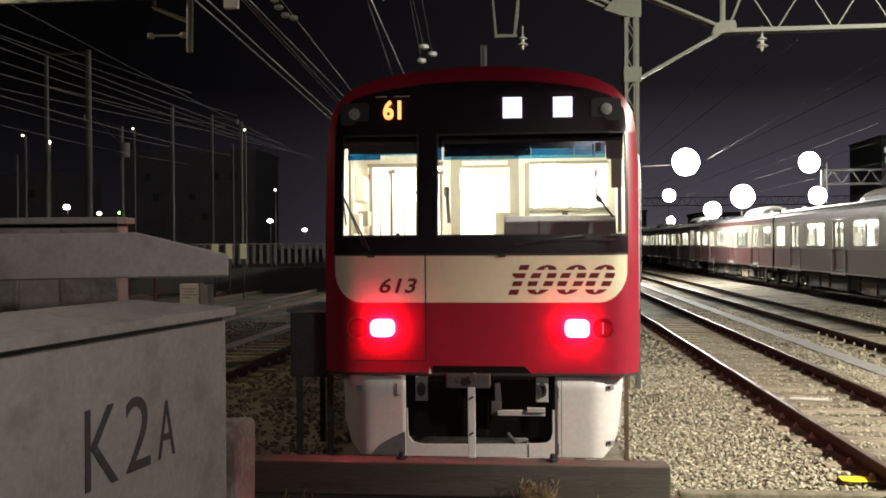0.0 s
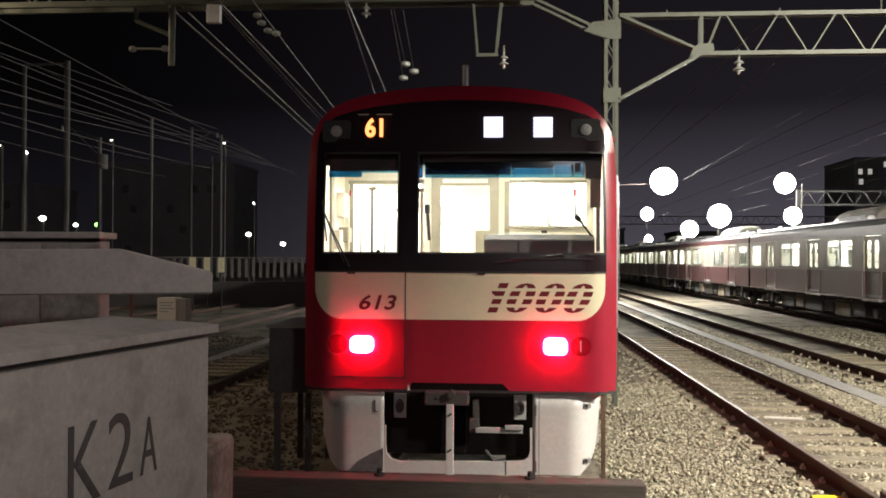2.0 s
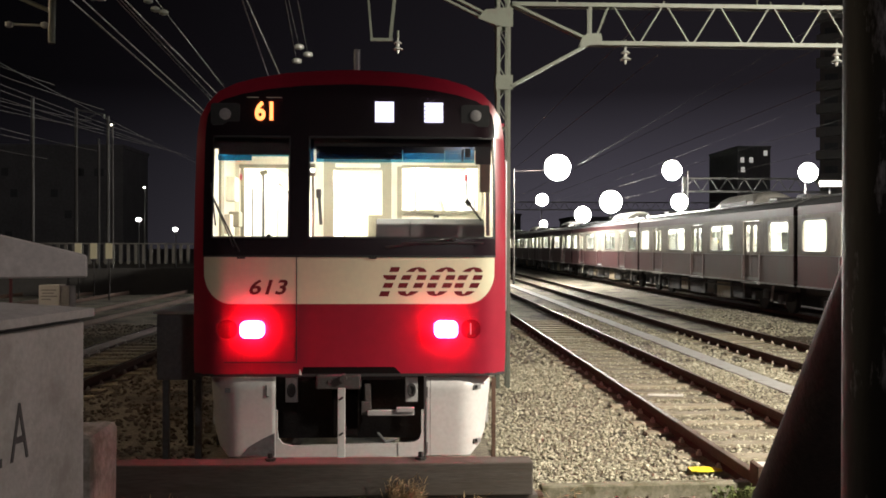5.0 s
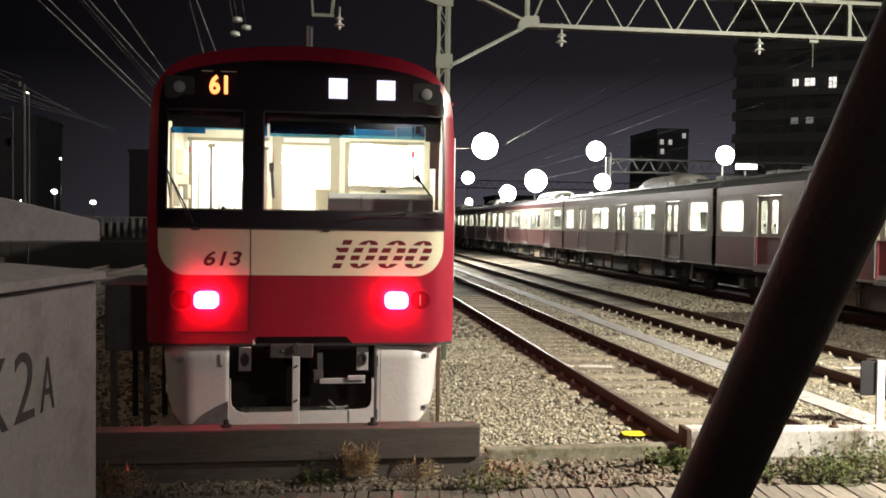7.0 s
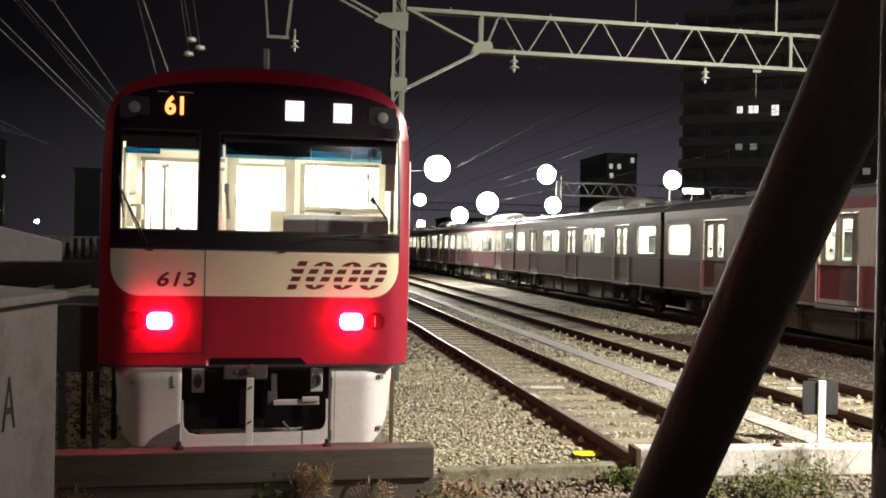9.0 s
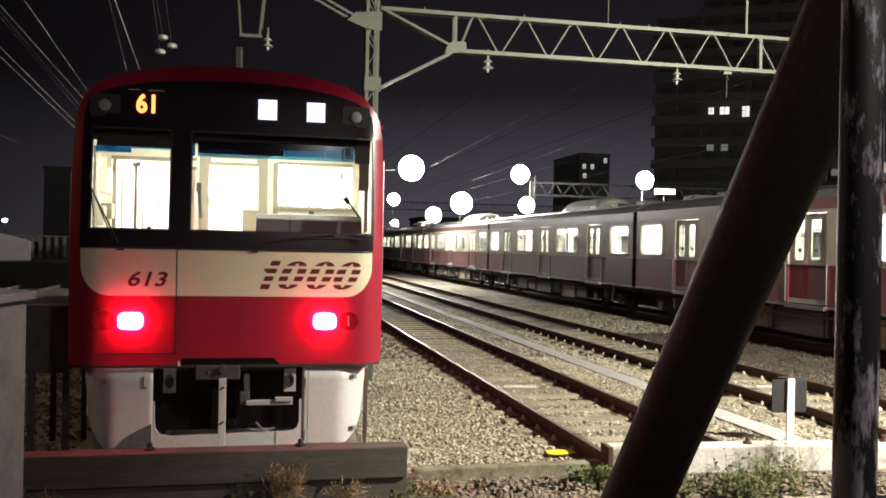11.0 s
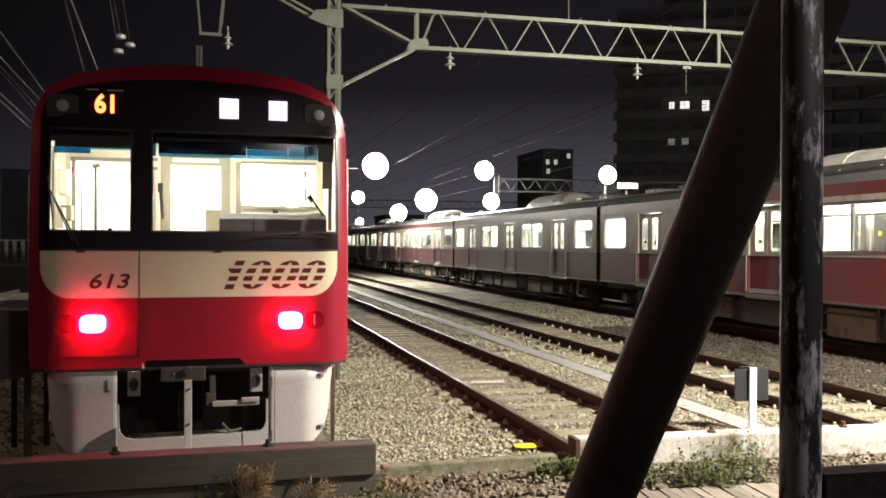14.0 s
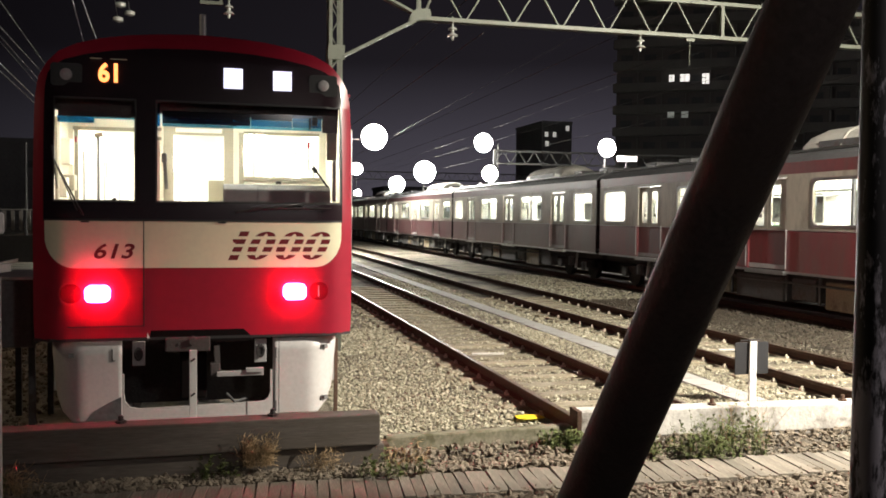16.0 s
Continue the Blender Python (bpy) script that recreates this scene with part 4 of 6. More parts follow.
def coach_template():
    c = thing("coach", "dusty red and cream coach with brightly lit windows", "train car", "coaches of the far train")
    # side wall in cells round the openings
    zw0, zw1 = 1.94, 2.90
    spans = sorted([(a, b, zw0, zw1) for a, b in WINS] + [(d - 0.68, d + 0.68, 0.93, 2.98) for d in DOORS])
    y = 0.12
    for a, b, z0, z1 in spans + [(17.88, 17.88, 0, 0)]:
        if a > y:
            part("lower_panel", box(0, 0.08, y, a, 0.93, 1.84), RED_OLD, c, "dusty red lower side panel")
            part("pier_panel", box(0, 0.08, y, a, 1.84, 3.05), CREAM_OLD, c, "cream panel between windows")
        if b > a:
            if z0 > 1.5:
                part("lower_panel", box(0, 0.08, a, b, 0.93, 1.84), RED_OLD, c, "dusty red lower side panel")
                part("under_window_panel", box(0, 0.08, a, b, 1.84, z0), CREAM_OLD, c)
            part("over_window_panel", box(0, 0.08, a, b, z1, 3.05), CREAM_OLD, c)
        y = b
    part("cant_rail", box(0, 0.08, 0.12, 17.88, 3.05, 3.30), RED_OLD, c, "dark red upper side")
    part("side_sill", box(-0.012, 0.05, 0.12, 17.88, 0.90, 0.955), STEEL, c)
    part("belt_line", box(-0.006, 0.02, 0.12, 17.88, 1.83, 1.85), STEEL, c)
    roof = [(0.0, 3.30), (0.12, 3.42), (0.40, 3.54), (0.9, 3.62), (1.42, 3.64), (1.94, 3.62), (2.44, 3.54), (2.72, 3.42), (2.84, 3.30), (2.70, 3.26), (0.14, 3.26)]
    part("roof", prism(roof, "y", 0.12, 17.88), ROOF_GREY, c, "grey curved roof")
    part("far_side", box(2.76, 2.84, 0.12, 17.88, 0.93, 3.30), COACH_IN, c)
    part("floor", box(0.02, 2.82, 0.12, 17.88, 0.98, 1.08), GREY_EQUIP, c)
    part("ceiling", box(0.08, 2.76, 0.12, 17.88, 3.20, 3.23), COACH_IN, c)
    for y0, y1 in ((0.12, 0.18), (17.82, 17.88)):
        part("end_wall", box(0.0, 2.84, y0, y1, 0.93, 3.30), DARK, c)
    for y0, y1 in ((0.181, 0.20), (17.80, 17.819)):
        part("end_lining", box(0.09, 2.75, y0, y1, 1.08, 3.20), COACH_IN, c)
    for x in (0.85, 1.95):
        part("ceiling_light", box(x - 0.08, x + 0.08, 0.6, 17.4, 3.14, 3.18), TUBE_FAR, c, "lit ceiling strip")
    for a, b in ((5.0, 7.5), (10.5, 13.0)):
        part("bench_seat", box(2.3, 2.74, a - 0.3, b + 0.3, 1.35, 1.55, 0.04), GREEN_SEAT, c)
        part("seat_back", box(2.62, 2.75, a - 0.3, b + 0.3, 1.55, 1.95, 0.03), GREEN_SEAT, c)
        for yy in (a - 0.35, b + 0.35):
            part("grab_pole", rod((0.6, yy, 1.08), (0.6, yy, 3.2), 0.018), STEEL, c)
    for d in DOORS:
        for sy in (-0.33, 0.33):
            fd = part("far_door", box(2.735, 2.758, d + sy - 0.31, d + sy + 0.31, 1.08, 2.98), STEEL, c, "steel door leaf across the aisle")
            part("far_door_glass", prism(rrect(d + sy - 0.19, d + sy + 0.19, 1.85, 2.80, 0.07), "x", 2.728, 2.734), DARK, fd)
            part("door_notice", box(2.722, 2.727, d + sy - 0.05, d + sy + 0.05, 2.30, 2.40), YELLOW_BAR, fd)
        part("aisle_pole", rod((2.45, d, 1.08), (2.45, d, 3.2), 0.022), STEEL, c)
    for a, b in WINS:
        part("far_window", prism(rrect(a + 0.1, b - 0.1, 2.0, 2.75, 0.07), "x", 2.742, 2.757), DARK, c, "dark window across the aisle")
        for q in range(2):
            part("wall_notice", box(2.736, 2.741, a + 0.35 + q * 0.45, a + 0.55 + q * 0.45, 2.42, 2.68), NOTICE, c)
    for k in range(7):
        part("hanging_poster", box(1.0, 1.8, 1.4 + k * 2.5, 1.41 + k * 2.5, 2.72, 3.1), WHITE, c)
    for a, b in WINS:
        w = part("window", prism(rrect(a, b, zw0, zw1, 0.07), "x", 0.03, 0.038), GLASS_OLD, c)
        w.visible_shadow = False
        out_, in_ = rrect(a - 0.03, b + 0.03, zw0 - 0.03, zw1 + 0.03, 0.09), rrect(a + 0.03, b - 0.03, zw0 + 0.03, zw1 - 0.03, 0.15)
        f = bmesh.new()
        for x in (-0.012, 0.03):
            vo = [f.verts.new((x, *p)) for p in out_]
            vi = [f.verts.new((x, *p)) for p in in_]
            for i in range(len(vo)):
                j = (i + 1) % len(vo)
                f.faces.new((vo[i], vo[j], vi[j], vi[i]))
        part("window_frame", f, STEEL, w)
        if b - a > 2:
            part("mullion", box(-0.01, 0.05, (a + b) / 2 - 0.03, (a + b) / 2 + 0.03, zw0, zw1), DARK_BOX, w)
    for d in DOORS:
        for s in (-1, 1):
            y0, y1 = (d - 0.66, d - 0.005) if s < 0 else (d + 0.005, d + 0.66)
            lf = part("door_leaf", box(0.03, 0.07, y0, y1, 0.97, 1.84), RED_OLD, c, "sliding door leaf")
            ya, yb_ = (y0 + 0.19, y1 - 0.11) if s < 0 else (y0 + 0.11, y1 - 0.19)
            b2 = bmesh.new()
            for q in ((y0, ya, 1.84, 2.96), (yb_, y1, 1.84, 2.96), (ya, yb_, 1.84, 1.92), (ya, yb_, 2.84, 2.96)):
                box(0.03, 0.07, *q, bm=b2)
            part("door_upper", b2, CREAM_OLD, lf)
            g = part("door_glass", prism(rrect(ya, yb_, 1.92, 2.84, 0.10), "x", 0.045, 0.05), GLASS_OLD, lf)
            g.visible_shadow = False
            part("door_sticker", box(0.04, 0.044, (ya + yb_) / 2 - 0.05, (ya + yb_) / 2 + 0.05, 2.12, 2.19), DARK, lf)
            part("pane_seal", pane_ring(ya, yb_, 1.92, 2.84, 0.10), STEEL, lf)
            part("door_handrail", rod((-0.02, d + s * 0.74, 1.0), (-0.02, d + s * 0.74, 1.85), 0.014, 6), STEEL, c)
        part("door_step", box(-0.06, 0.05, d - 0.72, d + 0.72, 0.86, 0.95, 0.01), STEEL, c)
        part("door_track", box(-0.015, 0.03, d - 0.70, d + 0.70, 2.975, 3.0), STEEL, c)
    # underfloor
    part("underframe", box(0.25, 2.6, 0.2, 17.8, 0.72, 0.92), DARK, c)
    for yb0 in (2.6, 15.4):
        bg = part("bogie", box(0.25, 0.45, yb0 - 1.5, yb0 + 1.5, 0.38, 0.66, 0.05), DARK, c)
        for yy in (yb0 - 1.05, yb0 + 1.05):
            part("wheel", rod((0.55, yy, 0.43), (0.70, yy, 0.43), 0.43, 20), DARK, bg)
            part("axle_box", box(0.18, 0.32, yy - 0.15, yy + 0.15, 0.3, 0.58, 0.03), DARK_BOX, bg)
        part("spring", rod((0.22, yb0, 0.42), (0.22, yb0, 0.72), 0.12, 10), DARK_BOX, bg)
        part("damper", bar((0.16, yb0 - 0.5, 0.35), (0.16, yb0 - 0.62, 0.85), 0.06, 0.06), GREY_EQUIP, bg)
    for y0, y1, z0, mtl in ((4.6, 5.6, 0.28, DARK_BOX), (5.8, 7.2, 0.22, BEIGE_BOX), (7.5, 8.3, 0.34, DARK_BOX), (8.6, 10.4, 0.25, DARK_BOX), (10.7, 11.6, 0.3, BEIGE_BOX), (11.9, 13.3, 0.26, DARK_BOX)):
        part("equipment_box", box(0.18, 1.1, y0, y1, z0, 0.80, 0.03), mtl, c)
    # dark boxes added to block the bright ground showing under the coach
    for y0, y1 in ((0.4, 4.4), (4.5, 9.2), (9.3, 13.4), (13.5, 17.6)):
        part("underfloor_blocker", box(1.5, 2.5, y0, y1, 0.16, 0.74, 0.03), DARK, c)
    for yy in (4.45, 5.7, 7.35, 8.45, 10.55, 11.75, 13.4):
        part("hanger_strap", box(0.15, 0.19, yy - 0.03, yy + 0.03, 0.30, 0.90), DARK_BOX, c)
    part("air_pipe", rod((0.14, 4.4, 0.70), (0.14, 13.6, 0.70), 0.025, 6), DARK_BOX, c)
    for x0, x1 in ((0.14, 0.48), (2.36, 2.70)):
        part("luggage_rack", box(x0, x1, 4.6, 8.1, 2.66, 2.69), GREY_EQUIP, c)
        part("luggage_rack", box(x0, x1, 10.0, 13.4, 2.66, 2.69), GREY_EQUIP, c)
    for q in (4.35, 8.2, 9.85, 13.6):
        part("seat_screen", box(0.14, 0.55, q - 0.02, q + 0.02, 1.3, 2.45, 0.008), GREY_EQUIP, c)
    # roof unit
    arch = [(0.62, 3.56), (0.66, 3.74), (0.80, 3.92), (1.05, 4.04), (1.42, 4.08), (1.79, 4.04), (2.04, 3.92), (2.18, 3.74), (2.22, 3.56)]
    acm = bmesh.new()
    rings = []
    for yy, f in ((4.85, 0.70), (4.95, 0.86), (5.25, 1.0), (8.3, 1.0), (8.6, 0.86), (8.7, 0.70)):
        rings.append([acm.verts.new((1.42 + (a - 1.42) * (0.9 + 0.1 * f), yy, 3.56 + (b - 3.56) * f)) for a, b in arch])
    for ra, rb in zip(rings, rings[1:]):
        for k in range(len(arch) - 1):
            acm.faces.new((ra[k], ra[k + 1], rb[k + 1], rb[k]))
    acm.faces.new(rings[0])
    acm.faces.new(rings[-1][::-1])
    ac = part("air_conditioner", acm, AC_COVER, c, "pale arched roof air conditioner cover")
    part("vent_panel", box(0.63, 0.68, 5.5, 8.1, 3.62, 3.76), DARK_BOX, ac)
    for q in (6.2, 7.4):
        part("cover_rib", prism([(a + (a - 1.42) * 0.012, b + 0.012) for a, b in arch], "y", q - 0.03, q + 0.03), AC_COVER, ac)
    for y in (1.6, 3.8, 14.2, 16.2):
        part("roof_box", box(0.9, 1.9, y - 0.35, y + 0.35, 3.58, 3.78, 0.05), ROOF_GREY, c)
    part("gangway", box(0.9, 1.95, 17.8, 18.2, 1.0, 3.2), RUBBER, c, "black gangway bellows")
    part("roof_conduit", rod((0.35, 0.3, 3.56), (0.35, 17.7, 3.56), 0.03), STEEL, c)
    return c


c0 = coach_template()
c0.location = (SX, 0.05, 0)
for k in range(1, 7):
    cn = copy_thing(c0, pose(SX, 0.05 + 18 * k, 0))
    cn["label"] = "red and cream coach greyed for glare, with brightly lit windows"
    # farther coaches take the red with the glare put into its colour
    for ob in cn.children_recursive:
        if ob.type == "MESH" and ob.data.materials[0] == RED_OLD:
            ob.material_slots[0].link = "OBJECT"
            ob.material_slots[0].material = RED_VEILED

# ---- overhead gantry over the yard ----
GY = 6.25
gn = thing("overhead_gantry", "pale green-grey lattice steel overhead line gantry", "gantry", place=(0, 0, 0))
ps = part("post_leg", box(1.935, 1.99, GY - 0.16, GY - 0.10, -0.2, 7.6), GALV, gn)
for x, y in ((2.10, GY - 0.16), (1.935, GY + 0.10), (2.10, GY + 0.10)):
    part("post_leg", box(x, x + 0.055, y, y + 0.06, -0.2, 7.6), GALV, gn)
for k in range(26):
    z0 = -0.1 + k * 0.30
    s = k % 2
    for y in (GY - 0.13, GY + 0.13):
        part("post_lacing", bar((1.965 if s else 2.125, y, z0), (2.125 if s else 1.965, y, z0 + 0.30), 0.028, 0.012), GALV, gn)
for z0, z1 in ((4.60, 4.83), (5.60, 5.90)):
    part("post_plate", box(1.92, 2.19, GY - 0.175, GY - 0.163, z0, z1), GALV, gn)
    part("post_plate", box(1.92, 2.19, GY + 0.163, GY + 0.175, z0, z1), GALV, gn)
ZT, ZB = 5.965, 5.355
for y in (GY - 0.16, GY - 0.04):
    part("top_chord", box(2.17, 19.0, y - 0.03, y + 0.03, ZT - 0.033, ZT + 0.03), GALV, gn)
    part("bottom_chord", box(3.40, 19.0, y - 0.03, y + 0.03, ZB - 0.033, ZB + 0.03), GALV, gn)
    k = 0
    x = 3.765
    part("diagonal", bar((3.50, y, ZB), (x - 0.03, y, ZT), 0.045, 0.02), GALV, gn)
    while x < 18.4 and y < GY - 0.1:
        part("diagonal", bar((x + 0.03, y, ZT), (x + 0.404, y, ZB), 0.045, 0.02), GALV, gn)
        part("diagonal", bar((x + 0.464, y, ZB), (x + 0.838, y, ZT), 0.045, 0.02), GALV, gn)
        x += 0.868
    part("knee_brace", bar((2.17, y, 4.66), (3.45, y, 5.36), 0.07, 0.04), GALV, gn)
    part("knee_brace", bar((2.17, y, 5.97), (3.42, y, 5.40), 0.06, 0.04), GALV, gn)
    part("upright", bar((3.43, y, ZB), (3.43, y, ZT), 0.05, 0.04), GALV, gn)
    part("upright", bar((9.075, y, ZB), (9.075, y, ZT), 0.06, 0.04), GALV, gn)
    part("gusset", prism([(3.25, 5.30), (3.30, 5.45), (3.40, 5.50), (3.60, 5.50), (3.62, 5.40), (3.55, 5.32)], "y", y - 0.045 if y < GY else y + 0.036, y - 0.036 if y < GY else y + 0.045), GALV, gn)
# small fittings on the gantry: a stay post, a dropper and bolts on the top chord
part("stay_post", box(8.76, 8.80, GY - 0.18, GY - 0.14, ZT, 7.4), GALV, gn)
part("dropper", rod((6.14, GY - 0.16, ZT - 0.02), (6.14, GY - 0.16, 7.4), 0.011, 6), GALV, gn)
part("dropper", rod((8.42, GY - 0.16, ZB - 0.08), (8.42, GY - 0.16, 4.83), 0.008, 6), GALV, gn)
part("dropper_clamp", box(8.34, 8.50, GY - 0.19, GY - 0.13, ZB - 0.10, ZB - 0.05), GALV, gn)
for x in (2.9, 4.62, 6.36, 6.9, 8.1, 9.9, 11.6, 13.4):
    part("chord_bolt", rod((x, GY - 0.16, ZT + 0.028), (x, GY - 0.16, ZT + 0.075), 0.014, 6), GALV, gn)
# the arm over the train and towards the left
for y in (GY - 0.16, GY + 0.16):
    part("left_chord", box(-16.0, 0.85, y - 0.04, y + 0.04, 6.24, 6.33), GALV, gn)
    part("left_chord", box(-16.0, 2.2, y - 0.04, y + 0.04, 6.95, 7.02), GALV, gn)
    part("left_brace", bar((0.80, y, 6.27), (2.0, y, 5.68), 0.075, 0.04), GALV, gn)
    x = 0.6
    while x > -15:
        part("diagonal", bar((x, y, 6.28), (x - 0.5, y, 6.98), 0.05, 0.02), GALV, gn)
        part("diagonal", bar((x - 0.5, y, 6.98), (x - 1.0, y, 6.28), 0.05, 0.02), GALV, gn)
        x -= 1.0
part("left_gusset", prism([(1.62, 5.72), (1.75, 5.86), (2.0, 5.88), (2.0, 5.60), (1.9, 5.62)], "y", GY - 0.21, GY - 0.20), GALV, gn)

INS = [(0.015, 0.0), (0.02, -0.05), (0.075, -0.09), (0.08, -0.105), (0.03, -0.11), (0.03, -0.16), (0.09, -0.20), (0.095, -0.215), (0.03, -0.22), (0.025, -0.26), (0.012, -0.29)]


def insulator(x, y, z, size=1.0):
    t = thing("insulator", "white porcelain line insulator under the gantry", "insulator", "gantry insulators", place=(x, y, z))
    part("porcelain_body", lathe([(r * size, h * size) for r, h in INS], (0, 0, 0), 14), PORCELAIN, t, smooth=False)
    part("stem", rod((0, 0, 0), (0, 0, 0.12 * size), 0.018), GALV, t)
    return t


for x in (4.0, 7.45, 11.2, 14.8):
    insulator(x, GY - 0.16, ZB - 0.06, 0.95)
insulator(-1.84, GY - 0.16, 6.22, 0.8)
insulator(0.36, GY - 0.1, 5.42, 0.9)

fr = thing("wire_drop_frame", "thin pale steel drop frame hanging from the gantry", "line fitting", place=(0, 0, 0))
part("hanger", bar((0.32, GY, 6.25), (0.24, GY, 5.42), 0.05, 0.05), GALV, fr)
part("hanger", bar((-0.13, GY, 6.25), (-0.06, GY, 5.42), 0.035, 0.035), GALV, fr)
part("cross_bar", box(-0.08, 0.28, GY - 0.03, GY + 0.03, 5.38, 5.43), GALV, fr)
fr = thing("wire_drop_frame", "bent steel tube hanger with side insulators", "line fitting", place=(0, 0, 0))
part("hanger", rod((-5.09, GY, 6.28), (-5.10, GY, 5.29), 0.055, 10), GALV, fr)
part("elbow", rod((-5.71, GY, 6.26), (-5.70, GY, 6.045), 0.04, 8), GALV, fr)
part("elbow", rod((-5.70, GY, 6.045), (-5.12, GY, 5.80), 0.035, 8), GALV, fr)
part("stay_rod", rod((-5.12, GY, 5.57), (-5.78, GY, 5.585), 0.018, 6), PORCELAIN, fr)
for x in (-5.21, -5.76):
    part("knob", lathe([(0.02, -0.05), (0.06, -0.03), (0.06, 0.03), (0.02, 0.05)], (x, GY, 5.578), 10), PORCELAIN, fr)
bx = thing("junction_box", "white steel junction box hung on the gantry", "junction box", place=(0, 0, 0))
part("body", box(-4.45, -4.23, GY - 0.2, GY - 0.08, 5.95, 6.30, 0.008), WHITE, bx)
for i, (x, z) in enumerate(((-1.451, 5.464), (-1.296, 5.326), (-1.494, 5.208))):
    rg = thing("ring_insulator", "round pale strain insulator on a wire", "insulator", "strain insulators", place=(x, 8.2, z + 0.25))
    part("disc", lathe([(0.03, -0.05), (0.085, -0.03), (0.09, 0.0), (0.085, 0.03), (0.03, 0.05)], (0, 0, 0), 14), PORCELAIN, rg)
    part("hanger_wire", rod((0, 0, 0), (0, GY + 0.16 - 8.2, 6.26 - z - 0.25), 0.005, 5), WIRE_DARK, rg)
for i, (x, z) in enumerate(((-3.51, 5.90), (-3.40, 5.77), (-3.27, 5.725), (-3.58, 6.02))):
    rg = thing("ring_insulator", "round pale strain insulator on a wire", "insulator", "strain insulators", place=(x, GY - 0.3, z))
    part("disc", lathe([(0.02, -0.045), (0.068, -0.022), (0.072, 0.0), (0.068, 0.022), (0.02, 0.045)], (0, 0, 0), 14), PORCELAIN, rg)

# ---- overhead wires ----
def overhead(a, b, drop, r, label="thin overhead line wire", mtl=None):
    w = wire_mesh(sag(a, b, drop, 12), r, 5)
    return tagged(done("overhead_wire", w, mtl or WIRE), label, "wire", "overhead wires")


for a, b, r in (
    ((-4.987, 3.0, 6.319), (-6.932, 40.0, 5.973), 0.014),
    ((-4.769, 3.0, 6.309), (-6.678, 40.0, 5.949), 0.012),
    ((-4.136, 3.0, 6.282), (-6.242, 40.0, 5.848), 0.009),
    ((-4.102, 3.0, 6.281), (-5.950, 40.0, 5.835), 0.009),
    ((-4.095, 3.0, 6.281), (-5.325, 40.0, 5.816), 0.010),
    ((-3.456, 3.0, 6.253), (-5.481, 40.0, 5.704), 0.007),
    ((-1.884, 3.0, 6.186), (-4.988, 40.0, 5.530), 0.010),
    ((-1.941, 3.0, 6.189), (-3.770, 40.0, 5.537), 0.010),
):
    overhead(a, b, 0.0, r)
for x, z in ((4.5, 5.15), (4.5, 5.95), (8.4, 5.15), (8.4, 5.95), (13.5, 5.2), (13.5, 6.0)):
    overhead((x, 6, z), (x + 0.4, 120, z - 0.1), 0.15, 0.007, "thin dark overhead wire", WIRE_DARK)
for x, z in ((10.5, 7.6), (16.0, 7.9)):
    overhead((x, 10, z), (x + 1.5, 140, z - 0.5), 0.5, 0.006, "thin dark overhead wire", WIRE_DARK)
for a, b in (
    ((-10.59, 4.0, 7.55), (-15.53, 60.0, 8.41)),
    ((-11.40, 4.0, 6.59), (-15.66, 60.0, 8.72)),
    ((-11.33, 4.0, 6.17), (-16.11, 60.0, 8.95)),
    ((-11.42, 4.0, 5.41), (-13.67, 34.0, 7.49)),
    ((-9.89, 4.0, 6.26), (-13.13, 40.0, 7.74)),
    ((-11.87, 4.0, 6.96), (-12.31, 30.0, 7.84)),
    ((-8.46, 4.0, 4.69), (-13.96, 34.0, 6.53)),
    ((-10.18, 4.0, 5.04), (-17.09, 34.0, 7.00)),
    ((-11.55, 4.0, 7.12), (-12.80, 26.0, 8.16)),
    ((-10.06, 4.0, 5.41), (-14.23, 34.0, 7.91)),
    ((-11.34, 4.0, 5.86), (-15.20, 50.0, 8.34)),
    ((-10.14, 4.0, 4.62), (-18.64, 40.0, 6.73)),
):
    overhead(a, b, 0.12, 0.0095, "faint overhead wire over the dark tracks", WIRE_DARK)

# ---- floodlight poles of the yard ----
def floodlight(x, y, z, r, arm=0.0):
    # faces are drawn larger than the lamps so the discs include their glare
    r *= 0.90
    f = thing("floodlight_pole", "yard floodlight, dazzling white, on a slim steel pole", "floodlight", "yard floodlights", place=(x, y, 0))
    part("pole", rod((arm, 0.35, -0.2), (arm, 0.35, z), 0.07, 10, 0.05), DARK_POLE, f)
    if arm:
        part("arm", bar((arm, 0.35, z - 0.2), (0, 0.35, z - 0.1), 0.05, 0.05), PIPE, f)
    hd = lathe([(r * 0.5, 0.25 * r + 0.05), (r * 0.9, 0.12 * r + 0.05), (r, 0.0)], (0, 0, 0), 24)
    bmesh.ops.transform(hd, matrix=pose(0, 0.02, z, -90), verts=hd.verts)
    hd_o = part("lamp_head", hd, DARK_BOX, f)
    face = lathe([(r, 0.0), (r * 0.97, 0.10 * r), (r * 0.8, 0.28 * r), (r * 0.45, 0.42 * r), (0.05 * r, 0.46 * r)], (0, 0, 0), 28)
    bmesh.ops.transform(face, matrix=pose(0, 0, z, 90), verts=face.verts)
    part("lamp_face", face, FLOOD, f, "lamp glass oversized for glare", smooth=True)
    return f


floodlight(9.558, 45, 6.854, 0.86, arm=-2.6)
floodlight(15.34, 88.8, 7.24, 0.73)
floodlight(17.088, 75, 5.109, 0.85)
floodlight(15.811, 58, 5.475, 0.92)
floodlight(18.342, 51, 7.244, 0.72, arm=1.2)
floodlight(18.851, 51, 5.116, 0.62, arm=0.7)
floodlight(23.074, 41, 6.297, 0.60)
floodlight(16.473, 95, 4.713, 0.48)

